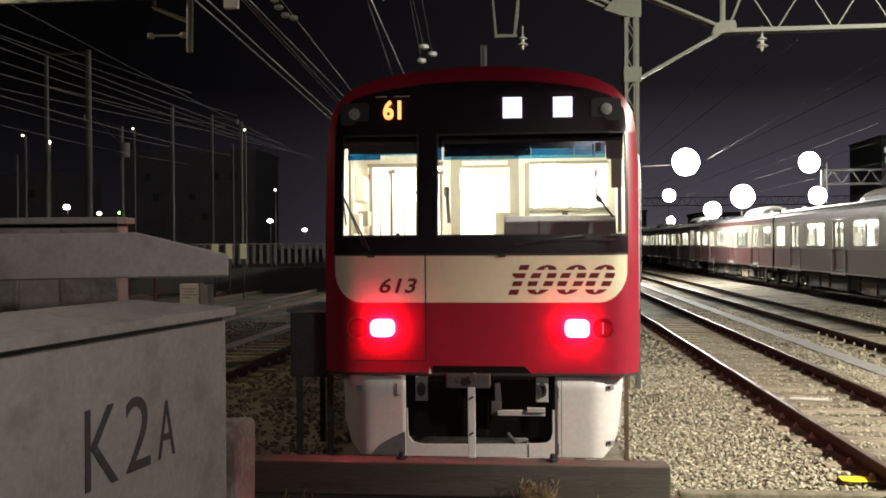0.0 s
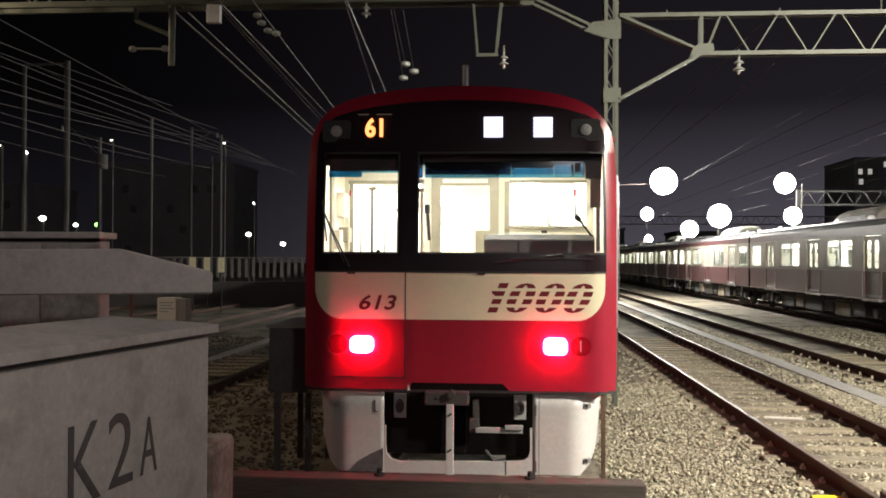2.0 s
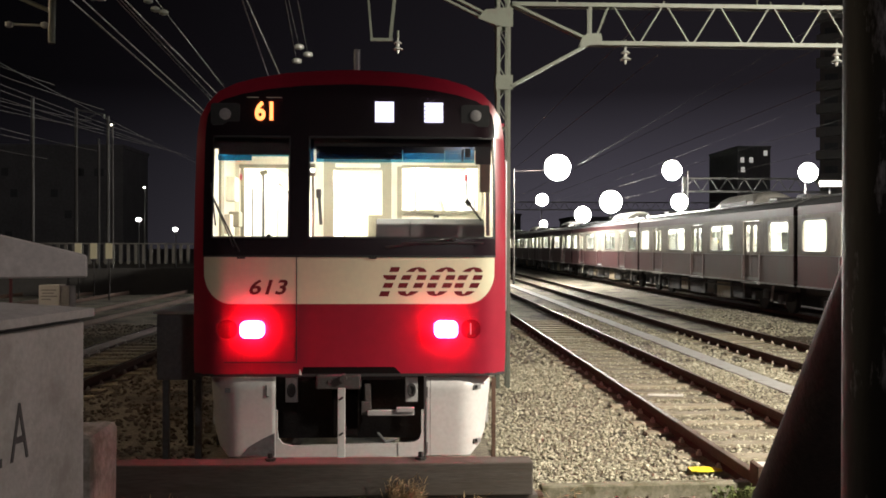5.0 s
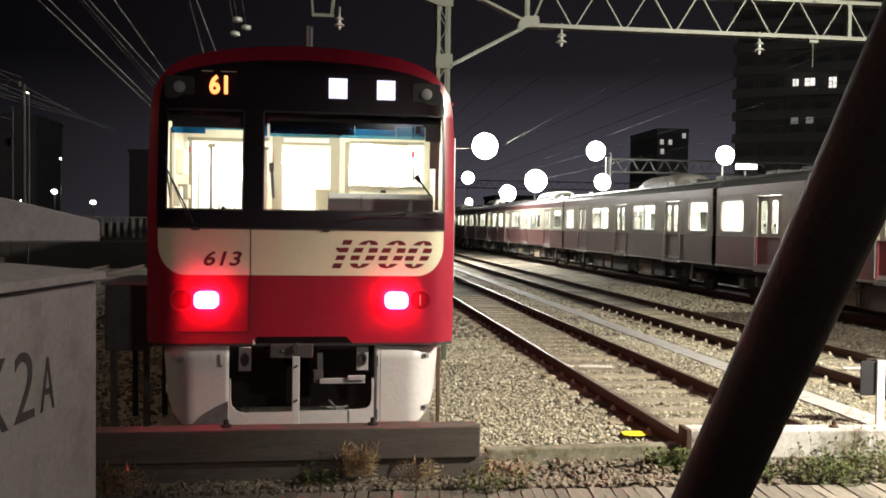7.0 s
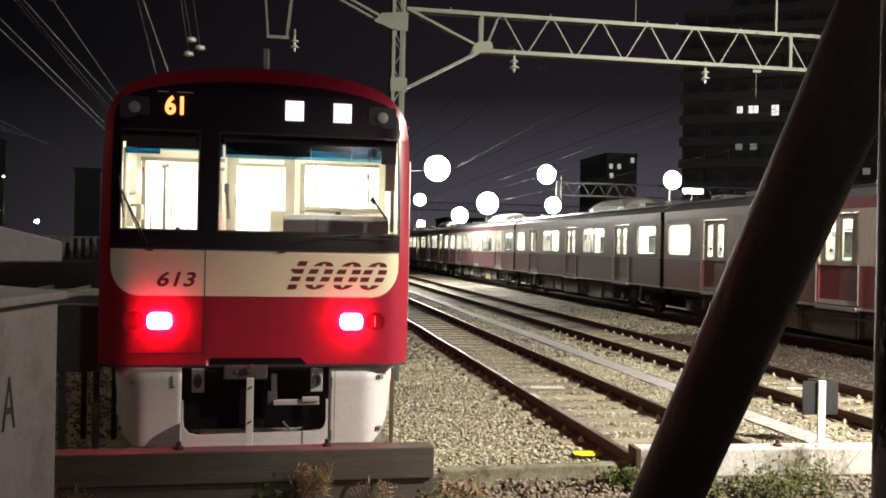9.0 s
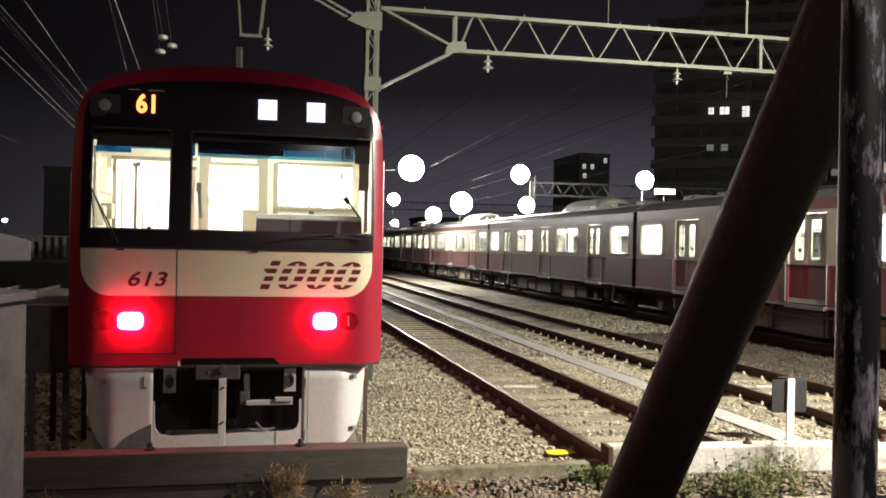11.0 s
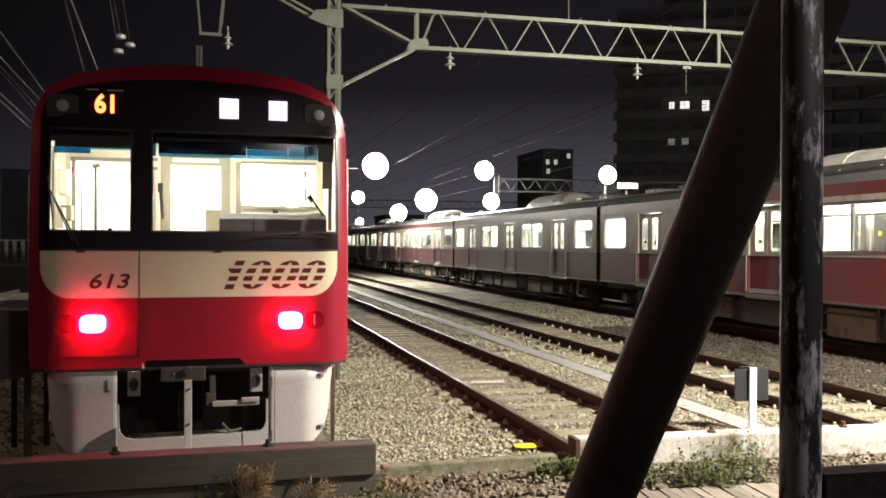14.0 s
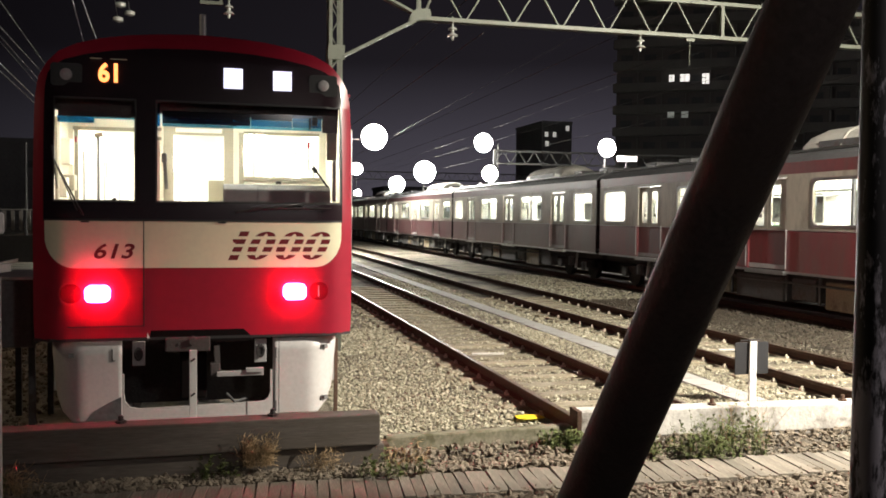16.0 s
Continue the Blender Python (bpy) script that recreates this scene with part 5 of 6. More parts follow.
yx = thing("junction_box", "white steel junction box on a slim post in the yard", "junction box", place=(24.4, 41, 0))
part("body", box(-0.62, 0.62, -0.12, 0.12, 5.50, 5.84, 0.02), WHITE, yx)
part("post", rod((0, 0.16, -0.2), (0, 0.16, 5.7), 0.06, 8), DARK_POLE, yx)

# distant gantries down the yard
def far_gantry(y, x0, x1, z):
    g = thing("far_gantry", "distant dark lattice gantry across the yard", "gantry", "far gantries", place=(0, y, 0))
    for zz in (z, z + 0.9):
        part("chord", box(x0, x1, -0.06, 0.06, zz - 0.06, zz + 0.06), FAR_STEEL, g)
    x = x0
    while x < x1 - 0.5:
        part("lacing_bar", bar((x, 0, z), (x + 0.6, 0, z + 0.9), 0.05, 0.05), FAR_STEEL, g)
        part("lacing_bar", bar((x + 0.6, 0, z + 0.9), (x + 1.2, 0, z), 0.05, 0.05), FAR_STEEL, g)
        x += 1.2
    for x in (x0, x1):
        part("leg", box(x - 0.12, x + 0.12, -0.12, 0.12, -0.2, z + 1), FAR_STEEL, g)


far_gantry(52, 19.5, 46, 5.9)
far_gantry(95, 6.3, 40, 6.4)

# ---- dark left side ----


def line_pole(x, y, h, arm=0.0, arm_z=0.0, r=0.11):
    p = thing("line_pole", "dim grey overhead line pole in the unlit yard", "pole", "dark line poles", place=(x, y, 0))
    part("shaft", rod((0, 0, -0.3), (0, 0, h), r, 10, r * 0.8), DARK_POLE, p)
    if arm:
        part("bracket_arm", bar((0, 0, h - 0.1), (arm, 0, h + arm_z), 0.07, 0.07), DARK_POLE, p)
        part("bracket_tie", bar((0, 0, h - 0.9), (arm * 0.7, 0, h + arm_z * 0.7 - 0.1), 0.04, 0.04), DARK_POLE, p)
        part("line_knob", rod((arm, 0, h + arm_z - 0.25), (arm, 0, h + arm_z), 0.06, 8), PORCELAIN, p)
    return p


line_pole(-19.15, 30, 10.9, -2.0, -0.15, 0.15)
line_pole(-21.12, 30, 10.7)
lp = line_pole(-19.54, 34, 8.05, -1.9, 0.6)
part("transformer", rod((0.14, -0.1, -1.55 + 8.05), (0.14, -0.1, -0.85 + 8.05), 0.30, 14), DARK_POLE, lp, "round grey transformer can")
line_pole(-19.43, 40, 9.95)
line_pole(-18.62, 44, 10.05, 1.6, -0.35)
line_pole(-16.80, 44, 9.60)
line_pole(-22.82, 60, 10.2)
line_pole(-20.12, 26, 5.83, r=0.06)
line_pole(-12.8, 60, 7.0)


def far_lamp(x, y, z, r, mtl, label):
    f = thing("far_lamp", label, "lamp post", "far lamps", place=(x, y, 0))
    part("post", rod((0, 0.2, -0.3), (0, 0.2, z), 0.07, 8, 0.05), DARK_POLE, f)
    b = bmesh.new()
    bmesh.ops.create_icosphere(b, subdivisions=2, radius=r * 0.72)
    bmesh.ops.transform(b, matrix=pose(0, 0, z) @ Matrix.Diagonal((1.15, 0.7, 0.85, 1)), verts=b.verts)
    part("lamp_glass", b, mtl, f, smooth=True)


far_lamp(-36.61, 60, 5.327, 0.34, FARWHITE, "distant white lamp on a dark post")
far_lamp(-33.86, 60, 4.8, 0.25, FARWARM, "distant warm white lamp on a dark post")
far_lamp(-32.11, 60, 4.83, 0.24, FARGREEN, "distant green signal lamp on a post")
far_lamp(-22.85, 70, 4.378, 0.30, FARWHITE, "distant white lamp on a dark post")
far_lamp(-22.27, 80, 3.72, 0.30, FARWHITE, "distant white lamp on a dark post")
far_lamp(-32.41, 50, 9.327, 0.20, FARWHITE, "distant white lamp on a dark post")
far_lamp(-22.36, 70, 7.173, 0.12, FARWHITE, "distant small lamp on a dark post")
far_lamp(-25.52, 70, 3.586, 0.08, FARWHITE, "distant small lamp on a dark post")
far_lamp(-20.11, 26.4, 6.67, 0.07, FARWARM, "small warm lamp on a thin post")
far_lamp(-16.80, 44.6, 9.18, 0.09, FARWARM, "small warm lamp on a dark post")
far_lamp(-21.74, 40, 8.75, 0.07, FARWARM, "small warm lamp on a dark post")

FENCE = mat("pale_fence_paint", (0.20, 0.19, 0.18), 0.7, var=0.15, scale=2, bump=0.02)
fn = thing("trackside_fence", "pale slatted fence along the far side of the yard", "fence", kind="structure")
for k in range(44):
    x = -21.5 + k * 0.32
    y = 31 + 0.1 * k
    part("slat", box(x, x + 0.14, y, y + 0.04, 1.25, 2.15), FENCE, fn)
part("fence_rail", bar((-21.5, 31, 2.2), (-7.4, 35.4, 2.2), 0.06, 0.06), FENCE, fn)
part("fence_wall", bar((-30, 28.5, 0.4), (-7.4, 35.5, 0.4), 0.2, 1.3), DARK_POLE, fn)
for x, y in ((-13.2, 29.5), (-12.6, 29.6), (-12.0, 29.7)):
    mp = thing("marker_board", "small pale yellow reflective marker board", "marker board", "marker boards", place=(x, y, 0))
    part("board", box(-0.14, 0.14, 0, 0.03, 1.55, 2.2, 0.01), CREAM, mp)
    part("post", box(-0.03, 0.03, 0.03, 0.07, -0.2, 1.6), DARK_POLE, mp)

# white notice case and red post seen past the cabinets
nb = thing("notice_box", "white steel equipment box with illegible notice", "equipment box", place=(-5.75, 8, 0))
part("body", box(-0.27, 0.10, 0, 0.3, 0.70, 1.40, 0.02), WHITE, nb)
part("side_door", box(0.10, 0.27, 0.02, 0.3, 0.70, 1.38, 0.01), GREY_EQUIP, nb)
part("stand", box(-0.2, 0.2, 0.05, 0.25, -0.2, 0.70), GREY_EQUIP, nb)
for k, (a, b) in enumerate(((-0.22, 0.04), (-0.20, 0.0), (-0.22, 0.06), (-0.22, -0.05))):
    z = 1.30 - 0.055 * k
    part("notice_line", box(a, b, -0.004, 0.0, z, z + 0.018), GREY_EQUIP, nb)
rp = thing("red_post", "thin red trackside post", "post", place=(-6.5, 8, 0))
part("post", rod((0, 0, -0.2), (0, 0, 1.6), 0.03), RED_OLD, rp)

lc = thing("low_cabinet", "dark low steel cabinet with a bright top edge", "cabinet", place=(0, 0, 0))
part("body", box(-2.05, -1.62, 1.2, 2.4, 0.72, 1.40, 0.02), DARK_BOX, lc)
part("top_plate", box(-2.08, -1.60, 1.17, 2.43, 1.40, 1.43, 0.005), STEEL, lc)
for x in (-2.0, -1.67):
    part("leg", box(x, x + 0.06, 1.25, 1.31, -0.2, 0.74), DARK_BOX, lc)
    part("leg", box(x, x + 0.06, 2.29, 2.35, -0.2, 0.74), DARK_BOX, lc)

# ---- concrete cabinets with the stencil ----
cb = thing("trackside_cabinet", "pale grey concrete cabinet with sloped lid and black stencil", "cabinet", place=(-0.615, -4.82, 0))
cb.rotation_euler = (0, 0, radians(-9.5))
part("body", box(-0.46, 0.0, -2.2, 0.0, 0.0, 1.835, 0.006), CABINET, cb)
part("lid_joint", box(-0.45, -0.01, -2.19, -0.01, 1.835, 1.850), DARK, cb)
bm = bmesh.new()
lo = [bm.verts.new(v) for v in ((-0.48, -2.23, 1.850), (0.022, -2.23, 1.850), (0.022, 0.03, 1.850), (-0.48, 0.03, 1.850))]
mi = [bm.verts.new(v) for v in ((-0.48, -2.23, 1.878), (0.022, -2.23, 1.878), (0.022, 0.03, 1.878), (-0.48, 0.03, 1.878))]
hi = [bm.verts.new(v) for v in ((-0.25, -2.0, 1.915), (-0.21, -2.0, 1.915), (-0.21, -0.22, 1.915), (-0.25, -0.22, 1.915))]
bm.faces.new(lo[::-1])
bm.faces.new(hi)
for a, b in ((lo, mi), (mi, hi)):
    for i in range(4):
        bm.faces.new((a[i], a[(i + 1) % 4], b[(i + 1) % 4], b[i]))
part("lid", bm, CABINET, cb, "sloped concrete lid")
for ch, w, h_, y, z in (("K", 0.145, 0.222, -0.768, 1.430), ("2", 0.122, 0.215, -0.588, 1.438), ("A", 0.092, 0.175, -0.424, 1.440)):
    lettering("stencil_letter", ch, w, h_, STENCIL, cb, pose(0.0025, y, z, 90, 0, 90), 0.0, -0.004, 1.0, "hand painted black letter")

cs = thing("trackside_cabinet", "pale concrete cabinet roof slab with hipped top", "cabinet", place=(0, 0, 0))
bm = bmesh.new()
pf = [(-0.603, 1.987), (-0.603, 2.064), (-0.943, 2.146), (-2.6, 2.135), (-2.6, 1.955)]
vf = [bm.verts.new((x, -4.82, z)) for x, z in pf]
vb_ = [bm.verts.new((x - (0.24 if x > -2 else 0), -4.2, z)) for x, z in pf]
bm.faces.new(vf)
bm.faces.new(vb_[::-1])
for i in range(5):
    bm.faces.new((vf[i], vb_[i], vb_[(i + 1) % 5], vf[(i + 1) % 5]))
bmesh.ops.bevel(bm, geom=bm.edges[:], offset=0.006, segments=1, affect="EDGES")
part("roof_slab", bm, CABINET, cs)
part("support", box(-2.6, -2.0, -4.75, -4.25, 0.0, 1.97), CABINET, cs)
c3 = thing("trackside_cabinet", "panelled concrete cabinet behind the others", "cabinet", place=(0, 0, 0))
part("body", box(-3.2, -1.62, -3.55, -3.44, 0.0, 2.198, 0.006), CABINET, c3)
part("cap", box(-3.3, -1.60, -3.60, -3.40, 2.212, 2.245, 0.006), CABINET, c3)
part("cap_joint", box(-3.2, -1.63, -3.54, -3.42, 2.198, 2.212), DARK, c3)
for x in (-3.1, -2.45, -1.92):
    part("panel", box(x, x + 0.30, -3.575, -3.55, 1.4, 2.185, 0.004), CONCRETE, c3)
lk = thing("broken_block", "broken pale concrete block beside the cabinets", "concrete block", place=(0, 0, 0))
b = box(-1.75, -1.25, -3.0, -2.5, -0.2, 1.06, 0.05)
for v in b.verts:
    v.co += Vector((0.05 * noise.noise(v.co * 3), 0.05 * noise.noise(v.co * 4), 0.06 * noise.noise(v.co * 2.5)))
part("block", b, CONCRETE, lk)

# ---- near strut and fence post ----
st = thing("diagonal_strut", "thick dark painted diagonal steel strut", "strut", place=(0, 0, 0))
A0, A1 = Vector((2.478, -3.4, 0.60)), Vector((2.228, -5.0, 2.155))
D = (A1 - A0) / (A1.z - A0.z)


def tapered_tube(spine, n=48):
    """A round tube through (place, radius) pairs along one straight axis."""
    bm = bmesh.new()
    d = (spine[-1][0] - spine[0][0]).normalized()
    u = d.cross(Vector((1, 0, 0))).normalized()
    v = d.cross(u)
    rings = [[bm.verts.new(p + r * (math.cos(2 * math.pi * k / n) * u + math.sin(2 * math.pi * k / n) * v)) for k in range(n)] for p, r in spine]
    for ra, rb in zip(rings, rings[1:]):
        for k in range(n):
            bm.faces.new((ra[k], ra[(k + 1) % n], rb[(k + 1) % n], rb[k]))
    return bm


part("tube", tapered_tube([(A0 + D * q, r) for q, r in ((-1.0, 0.222), (-0.2, 0.203), (0.6, 0.182), (1.47, 0.162), (2.2, 0.148), (3.8, 0.120))]), PIPE, st, smooth=True)
part("ground_collar", rod(A0 + D * (-1.0), A0 + D * (-0.93), 0.25, 32), PIPE, st)
fp = thing("fence_post", "black fence post with peeling grey paint", "fence post", place=(0.627, -7.763, 0))
PEEL = mat("peeling_black_paint", (0.013, 0.012, 0.013), 0.6, var=0.3, scale=30, bump=0.02, spec=0.3, dirt=(0.34, 0.32, 0.36), dirt_amount=0.57, dirt_scale=34, stretch=(1, 1, 0.28), sharp=0.9)
part("post", rod((0, 0, 0.3), (0, 0, 3.2), 0.0151, 28), PEEL, fp, smooth=True)
part("fence_rail", bar((0.015, 0, 1.881), (1.8, -0.05, 1.879), 0.022, 0.024), PIPE, fp)
part("fence_rail", bar((0.015, 0, 0.9), (1.8, -0.15, 0.9), 0.028, 0.022), PEEL, fp)

# ---- apartment block and distant city ----
ap = thing("apartment_block", "tall dark apartment block with balconies and few lit windows", "building", place=(57.3, 112, 0))
ap.rotation_euler = (0, 0, radians(-30))
AH = 3.2


def block(x0, x1, y0, floors, parent):
    part("wall", box(x0, x1, y0 + 1.4, y0 + 14, 0, floors * AH + 1.2), APT_WALL, parent)
    part("roof_parapet", box(x0 - 0.1, x1 + 0.1, y0 + 1.3, y0 + 14.1, floors * AH + 1.2, floors * AH + 1.9), APT, parent)
    for f in range(floors):
        z = f * AH + 1.6
        bl = part("balcony", box(x0 - 0.4, x1 + 0.2, y0, y0 + 1.42, z - 0.18, z + 0.0), APT, parent)
        part("balcony_front", box(x0 - 0.4, x1 + 0.2, y0, y0 + 0.12, z, z + 1.05), APT, bl)
        w = x0 + 0.6
        while w < x1 - 2:
            part("window", box(w, w + 1.7, y0 + 1.36, y0 + 1.40, z + 0.15, z + 2.15), APT_DARK, parent)
            part("balcony_divider", box(w + 2.5, w + 2.62, y0 + 0.1, y0 + 1.4, z, z + 2.7), APT, bl)
            w += 3.4


block(0.0, 26, 0, 11, ap)
block(6.6, 30, 2.2, 15, ap)
block(26, 44, -2, 9, ap)
for x, z, w, h in ((7.6, 21.9, 0.72, 0.95), (9.15, 21.85, 1.28, 1.05), (12.2, 21.45, 0.95, 1.45)):
    lw = part("lit_window", box(x, x + w, -0.06, -0.03, z, z + h), LITWIN, ap, "window with light on")
    part("window_mullion", box(x + w * 0.5 - 0.04, x + w * 0.5 + 0.04, -0.10, -0.061, z, z + h), APT_DARK, lw)
    part("window_mullion", box(x, x + w * 0.49, -0.10, -0.061, z + h * 0.55, z + h * 0.62), APT_DARK, lw)
for x, z in ((7.45, 16.65), (9.4, 16.65), (20, 18), (24, 13), (20.5, 8.2)):
    part("lit_window", box(x, x + 0.95, -0.06, -0.03, z, z + 0.9), LITDIM, ap, "dimly lit window")

db = thing("distant_building", "narrow dark building with four small lit windows", "building", "distant buildings", place=(44, 118, 0))
part("wall", box(4.2, 9.0, 0, 12, -0.3, 16.4), CITY, db)
part("parapet", box(4.1, 9.1, -0.1, 12.1, 16.4, 16.7), CITY, db)
for x, z in ((5.2, 14.3), (6.5, 14.3), (5.3, 12.9), (8.6, 15.3)):
    part("lit_window", box(x - 0.6, x - 0.05, -0.04, 0.0, z, z + 0.75), LITSMALL, db)
random.seed(21)
for i, (x0, w, y, h) in enumerate(((30, 12, 150, 7), (84, 26, 130, 14), (-10, 14, 170, 11), (-32, 18, 140, 13), (-60, 20, 120, 16), (-90, 25, 110, 12), (8, 18, 190, 9))):
    b_ = thing("distant_building", "dark distant building beyond the yard", "building", "distant buildings", place=(x0, y, 0))
    part("wall", box(0, w, 0, 12, -0.3, h), CITY, b_)
    part("parapet", box(-0.2, w + 0.2, -0.2, 12.2, h, h + 0.5), CITY, b_)
    for k in range(9):
        lit = random.random() < 0.22 and x0 > 0
        xx, zz = random.uniform(0.5, w - 2), random.randint(1, max(1, int(h / 3) - 1)) * 3
        part("window", box(xx, xx + 1.0, -0.03, 0.0, zz, zz + 1.1), LITDIM if lit else APT_DARK, b_)

# ---- weeds ----
def weed(x, y, z, n, h, mtl, label, spread=0.25, seed=1, leafy=True):
    random.seed(seed)
    t = thing("weed", label, "weed", "weeds along the beams", place=(x, y, z))
    b = bmesh.new()
    s = bmesh.new()
    for k in range(n):
        a = random.uniform(0, 2 * math.pi)
        r = spread * math.sqrt(random.random())
        base = Vector((r * math.cos(a) * 1.6, r * math.sin(a) * 0.6, 0))
        tip = base + Vector((random.uniform(-0.35, 0.35) * h, random.uniform(-0.3, 0.3) * h, h * random.uniform(0.5, 1.1)))
        rod(base, tip, 0.0022, 4, 0.001, bm=s)
        for q in range(11 if leafy else 5):
            f = random.uniform(0.15, 1.0)
            c = base.lerp(tip, f)
            d = Vector((random.uniform(-1, 1), random.uniform(-1, 1), random.uniform(-0.2, 0.8))).normalized()
            L = random.uniform(0.018, 0.055) if leafy else random.uniform(0.05, 0.11)
            W = L * (0.32 if leafy else 0.05)
            side = d.cross(Vector((0, 0, 1))).normalized() * W
            v = [b.verts.new(p) for p in (c, c + d * L * 0.5 + side, c + d * L, c + d * L * 0.5 - side + Vector((0, 0, 0.004)))]
            b.faces.new(v)
    part("foliage", b, mtl, t)
    part("stalk_tangle", s, mtl, t)["kind"] = "stuff"


weed(4.85, -0.95, -0.24, 85, 0.42, LEAF, "leafy green weeds before the pale stop beam", 0.30, 3)
weed(4.35, -0.75, -0.24, 36, 0.30, LEAF, "leafy green weeds before the pale stop beam", 0.28, 4)
weed(5.15, -0.55, -0.22, 40, 0.42, LEAF, "sparse weeds before the pale stop beam", 0.25, 14)
weed(3.44, -0.35, -0.26, 170, 0.24, LEAF, "small dark green weed beside the kerb", 0.15, 5)
weed(0.50, -0.78, -0.06, 110, 0.25, DRY, "dry tan grass tuft before the timber beam", 0.09, 6, False)
weed(1.05, -0.78, -0.12, 28, 0.18, DRY, "dry tan grass tuft before the timber beam", 0.14, 16, False)
weed(1.75, -0.6, -0.25, 50, 0.28, DRY, "dry grass tuft beside the kerb", 0.2, 7, False)
weed(-1.45, -0.85, -0.14, 60, 0.20, DRY, "dry grass tuft before the timber beam", 0.16, 8, False)
weed(0.12, -0.80, -0.14, 16, 0.20, LEAF, "low weeds before the timber beam", 0.14, 9)
weed(-1.75, -0.85, -0.16, 30, 0.20, LEAF, "low weeds before the timber beam", 0.2, 19)
weed(1.62, -1.0, -0.16, 26, 0.20, LEAF, "low weeds among the boards", 0.2, 20)
weed(5.2, -0.7, -0.2, 14, 0.75, DRY, "tall thin dry stalks leaning on the beam", 0.2, 10, False)

# ---- loose ballast stones ----
def stones(name, count, x0, x1, y0, y1, smin, smax, seed, label, zoff=0.0, power=1.0, avoid=(), mtl=None):
    rng = np.random.default_rng(seed)
    ico = bmesh.new()
    bmesh.ops.create_icosphere(ico, subdivisions=1, radius=1)
    ico.verts.ensure_lookup_table()
    vb = np.array([v.co[:] for v in ico.verts])
    fb = np.array([[v.index for v in f.verts] for f in ico.faces])
    ico.free()
    xs = x0 + (x1 - x0) * rng.random(count)
    ys = y0 + (y1 - y0) * rng.random(count) ** power
    keep = np.ones(count, bool)
    for a0, a1, b0, b1 in avoid:
        keep &= ~((xs > a0) & (xs < a1) & (ys > b0) & (ys < b1))
    xs, ys = xs[keep], ys[keep]
    n = len(xs)
    size = smin + (smax - smin) * rng.random(n) ** 1.6
    rough = 1 + 0.30 * rng.standard_normal((n, len(vb), 1))
    sc = size[:, None] * (0.55 + 0.6 * rng.random((n, 3))) * np.array([1.0, 1.0, 0.75])
    v = vb[None] * rough * sc[:, None, :]
    ang = rng.random(n) * 6.283
    c, s = np.cos(ang), np.sin(ang)
    vx, vy = v[..., 0] * c[:, None] - v[..., 1] * s[:, None], v[..., 0] * s[:, None] + v[..., 1] * c[:, None]
    zs = np.array([ground_z(a, b) for a, b in zip(xs, ys)]) + zoff + size * 0.25
    pts = np.stack([vx + xs[:, None], vy + ys[:, None], v[..., 2] + zs[:, None]], -1).reshape(-1, 3)
    faces = (fb[None] + (np.arange(n) * len(vb))[:, None, None]).reshape(-1, 3)
    me = bpy.data.meshes.new(name)
    me.from_pydata(pts.tolist(), [], faces.tolist())
    me.materials.append(mtl or STONE)
    ob = new(name, me)
    return tagged(ob, label, "ballast stones", kind="stuff")


STONE = bpy.data.materials.new("ballast_stone")
STONE.use_nodes = True
nt = STONE.node_tree
pb = nt.nodes["Principled BSDF"]
geo = nt.nodes.new("ShaderNodeNewGeometry")
ramp = nt.nodes.new("ShaderNodeValToRGB")
ramp.color_ramp.elements[0].color = (0.14, 0.125, 0.092, 1)
ramp.color_ramp.elements[1].color = (0.56, 0.53, 0.42, 1)
e = ramp.color_ramp.elements.new(0.5)
e.color = (0.355, 0.33, 0.24, 1)
nz = nt.nodes.new("ShaderNodeTexNoise")
nz.inputs["Scale"].default_value, nz.inputs["Detail"].default_value = 40, 5
mxx = nt.nodes.new("ShaderNodeMath")
mxx.operation = "MULTIPLY_ADD"
mxx.inputs[1].default_value = 0.35
nt.links.new(nz.outputs["Fac"], mxx.inputs[0])
sc_ = nt.nodes.new("ShaderNodeMath")
sc_.operation = "MULTIPLY"
sc_.inputs[1].default_value = 0.75
nt.links.new(geo.outputs["Random Per Island"], sc_.inputs[0])
nt.links.new(sc_.outputs[0], mxx.inputs[2])
nt.links.new(mxx.outputs[0], ramp.inputs["Fac"])
nt.links.new(ramp.outputs["Color"], pb.inputs["Base Color"])
pb.inputs["Roughness"].default_value = 0.9

MIX_STONE = mat("brown_mixed_gravel", (0.20, 0.165, 0.125), 0.95, var=0.75, scale=22, bump=0.3, dirt=(0.07, 0.055, 0.04), dirt_amount=0.4, dirt_scale=9)
# darker stones put the street lamp's falloff near the far train into the colour
DIM_STONE = mat("dimmed_ballast", (0.085, 0.070, 0.052), 0.95, var=0.6, scale=20, bump=0.3, dirt=(0.04, 0.032, 0.025), dirt_amount=0.4, dirt_scale=2)
# dark gravel colour that carries the weaker light before the beams
SHADED_STONE = mat("shaded_brown_gravel", (0.13, 0.105, 0.08), 0.95, var=0.7, scale=18, bump=0.3)
RAIL_STRIPS = tuple((x - 0.17, x + 0.17, -9, 99) for x in (3.76, 5.256, 7.627, 9.123))
BEDS = ((3.40, 5.62, 0.0, 99), (7.27, 9.48, 0.0, 99))
TROUGH = ((6.27, 6.73, 0.9, 99), (3.6, 12, -1, -0.02))
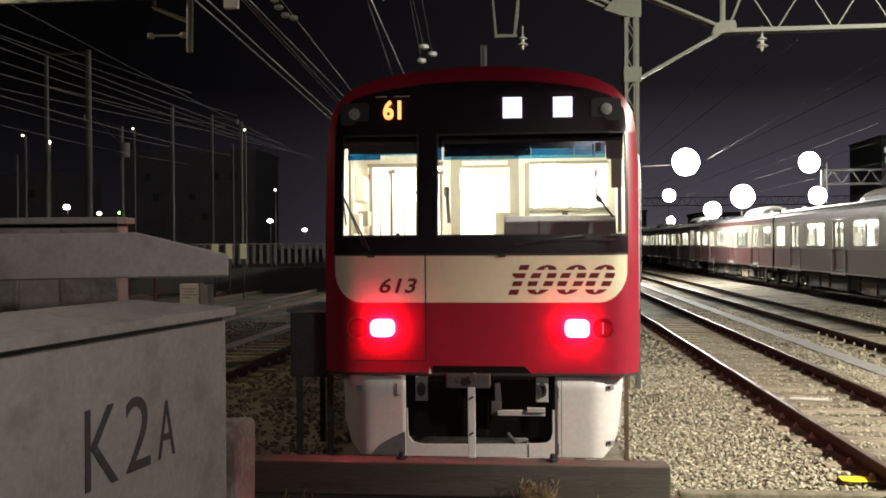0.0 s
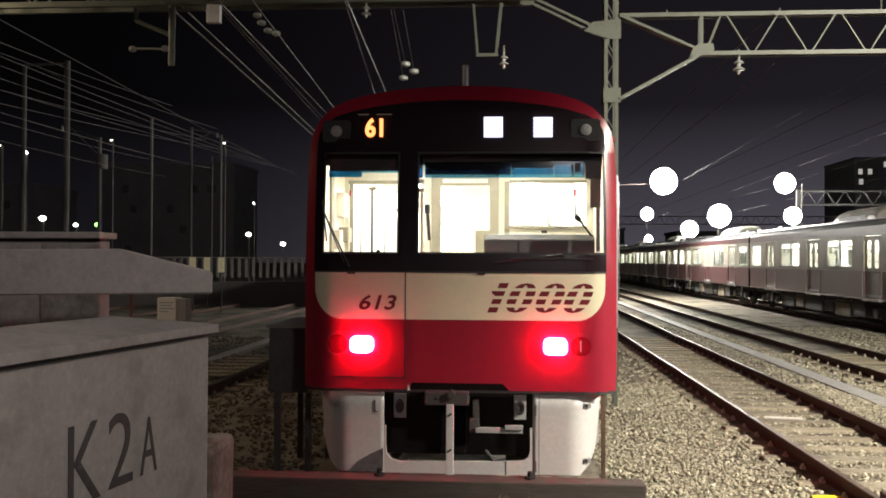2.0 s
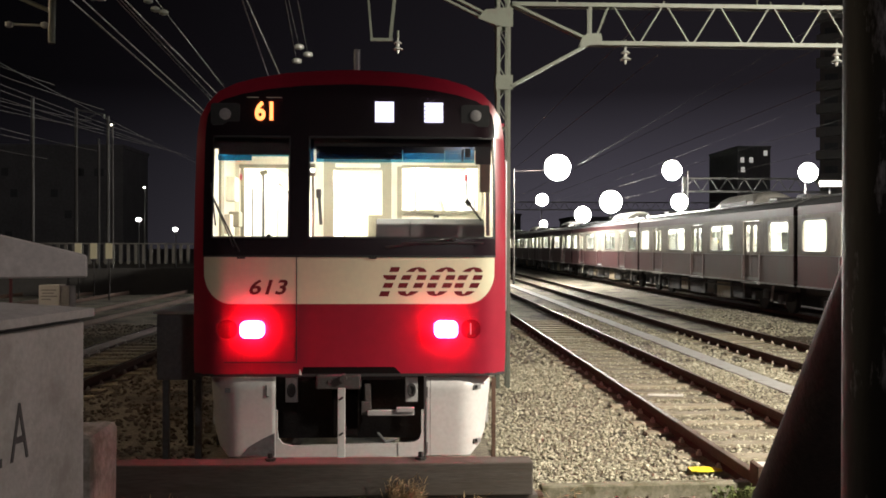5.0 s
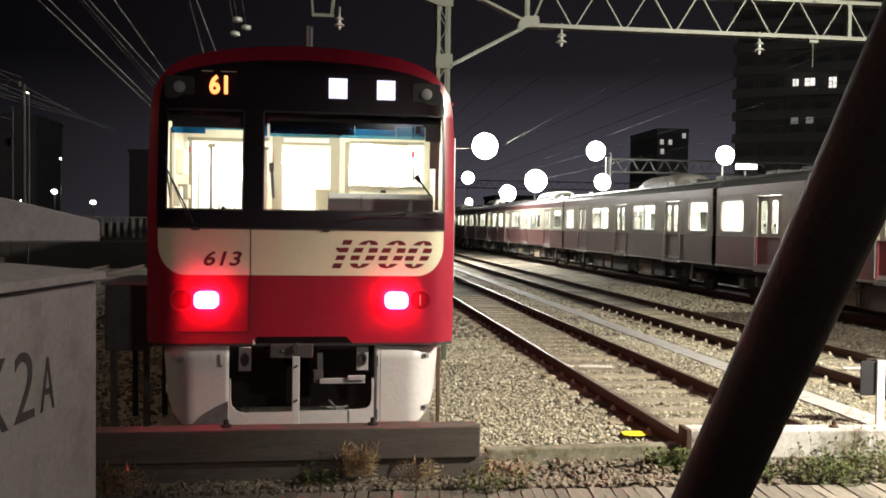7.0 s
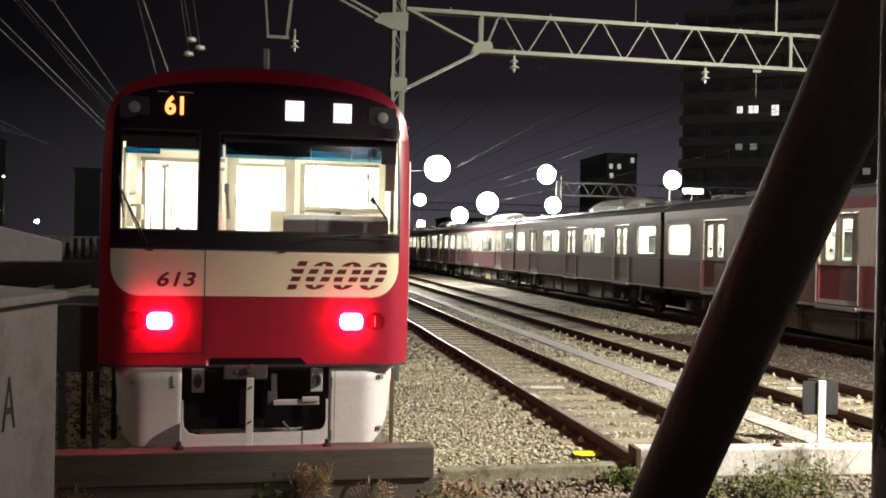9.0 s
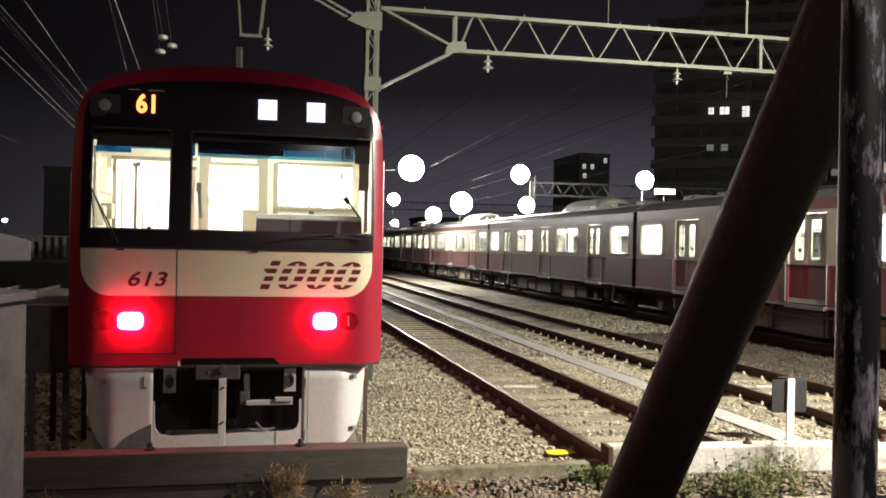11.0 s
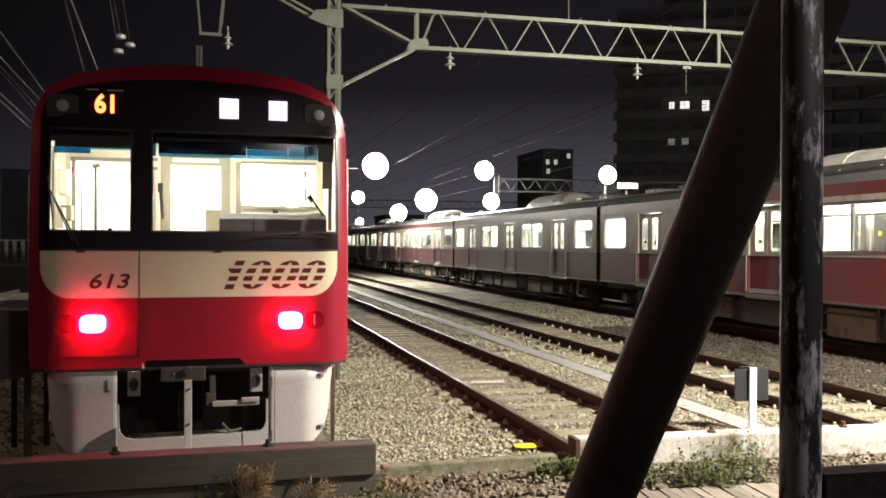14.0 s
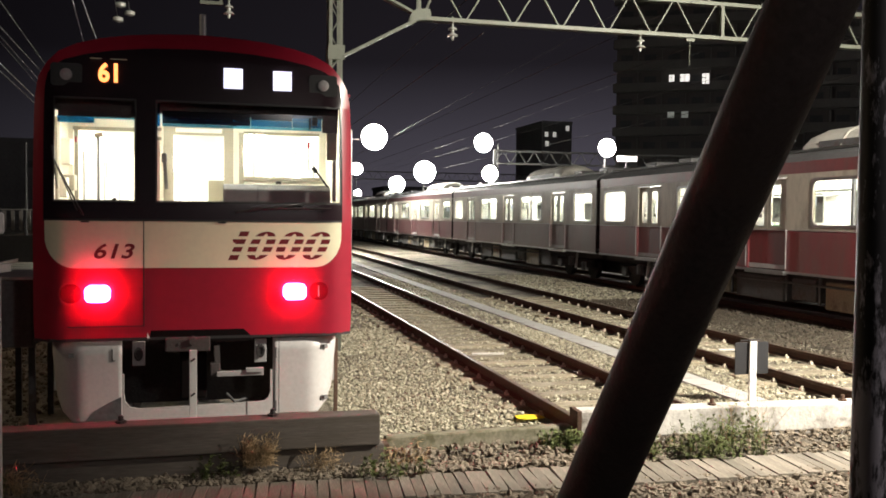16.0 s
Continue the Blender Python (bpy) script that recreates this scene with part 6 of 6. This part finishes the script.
stones("ballast_stones", 62000, 1.45, 11.5, -0.1, 9.0, 0.009, 0.026, 1, "loose grey-tan crushed ballast stones", 0.012, 1.45, TROUGH + BEDS + ((9.8, 13, -1, 99),) + RAIL_STRIPS)
stones("ballast_stones", 16000, 1.45, 12.5, 6.0, 24.0, 0.022, 0.042, 2, "loose grey-tan crushed ballast stones", 0.008, 1.4, TROUGH + BEDS + ((9.8, 13, -1, 14),) + RAIL_STRIPS)
stones("ballast_stones", 9000, 3.40, 5.62, 0.0, 14.0, 0.010, 0.026, 6, "fine ballast between the sleepers", 0.022, 1.5, RAIL_STRIPS)
stones("ballast_stones", 6000, 7.27, 9.48, 0.0, 12.0, 0.012, 0.028, 7, "fine ballast between the sleepers", 0.022, 1.4, RAIL_STRIPS)
stones("ballast_stones", 11000, -4.0, 9.5, -3.6, -0.15, 0.012, 0.036, 3, "gravel before the beams, coloured dark for shade", 0.0, 1.0, ((-4.2, 9.8, -1.5, -0.42), (-1.9, 1.6, -0.7, 0.2)), mtl=SHADED_STONE)
stones("ballast_stones", 2600, -2.4, 3.6, -0.90, -0.66, 0.016, 0.042, 8, "gravel strip between boards and timber beam", 0.09, 1.0, ((1.6, 3.7, -0.74, 0.2),), mtl=MIX_STONE)
stones("ballast_stones", 2200, 1.62, 9.8, -0.92, -0.22, 0.016, 0.040, 9, "gravel strip between boards and kerb", 0.055, 1.0, (), mtl=MIX_STONE)
stones("ballast_stones", 9500, 1.5, 9.8, -2.7, -1.42, 0.014, 0.044, 10, "coarse brown gravel before the boards", 0.06, 1.0, (), mtl=MIX_STONE)
stones("ballast_stones", 9000, 9.75, 12.9, 0.1, 14.0, 0.016, 0.040, 11, "ballast coloured darker for the fading light beside the far train", 0.022, 1.2, (), mtl=DIM_STONE)
stones("ballast_stones", 12000, -11.0, -1.6, -1.0, 18.0, 0.02, 0.045, 4, "dark ballast beside the train", 0.012, 1.3, tuple((x - 0.15, x + 0.15, -9, 99) for x in (-6.05, -4.55, -9.95, -8.45)), mtl=MIX_STONE)
stones("ballast_stones", 1500, -1.9, 1.6, -0.45, 1.2, 0.018, 0.04, 5, "ballast under the train front", 0.0, 1.0)
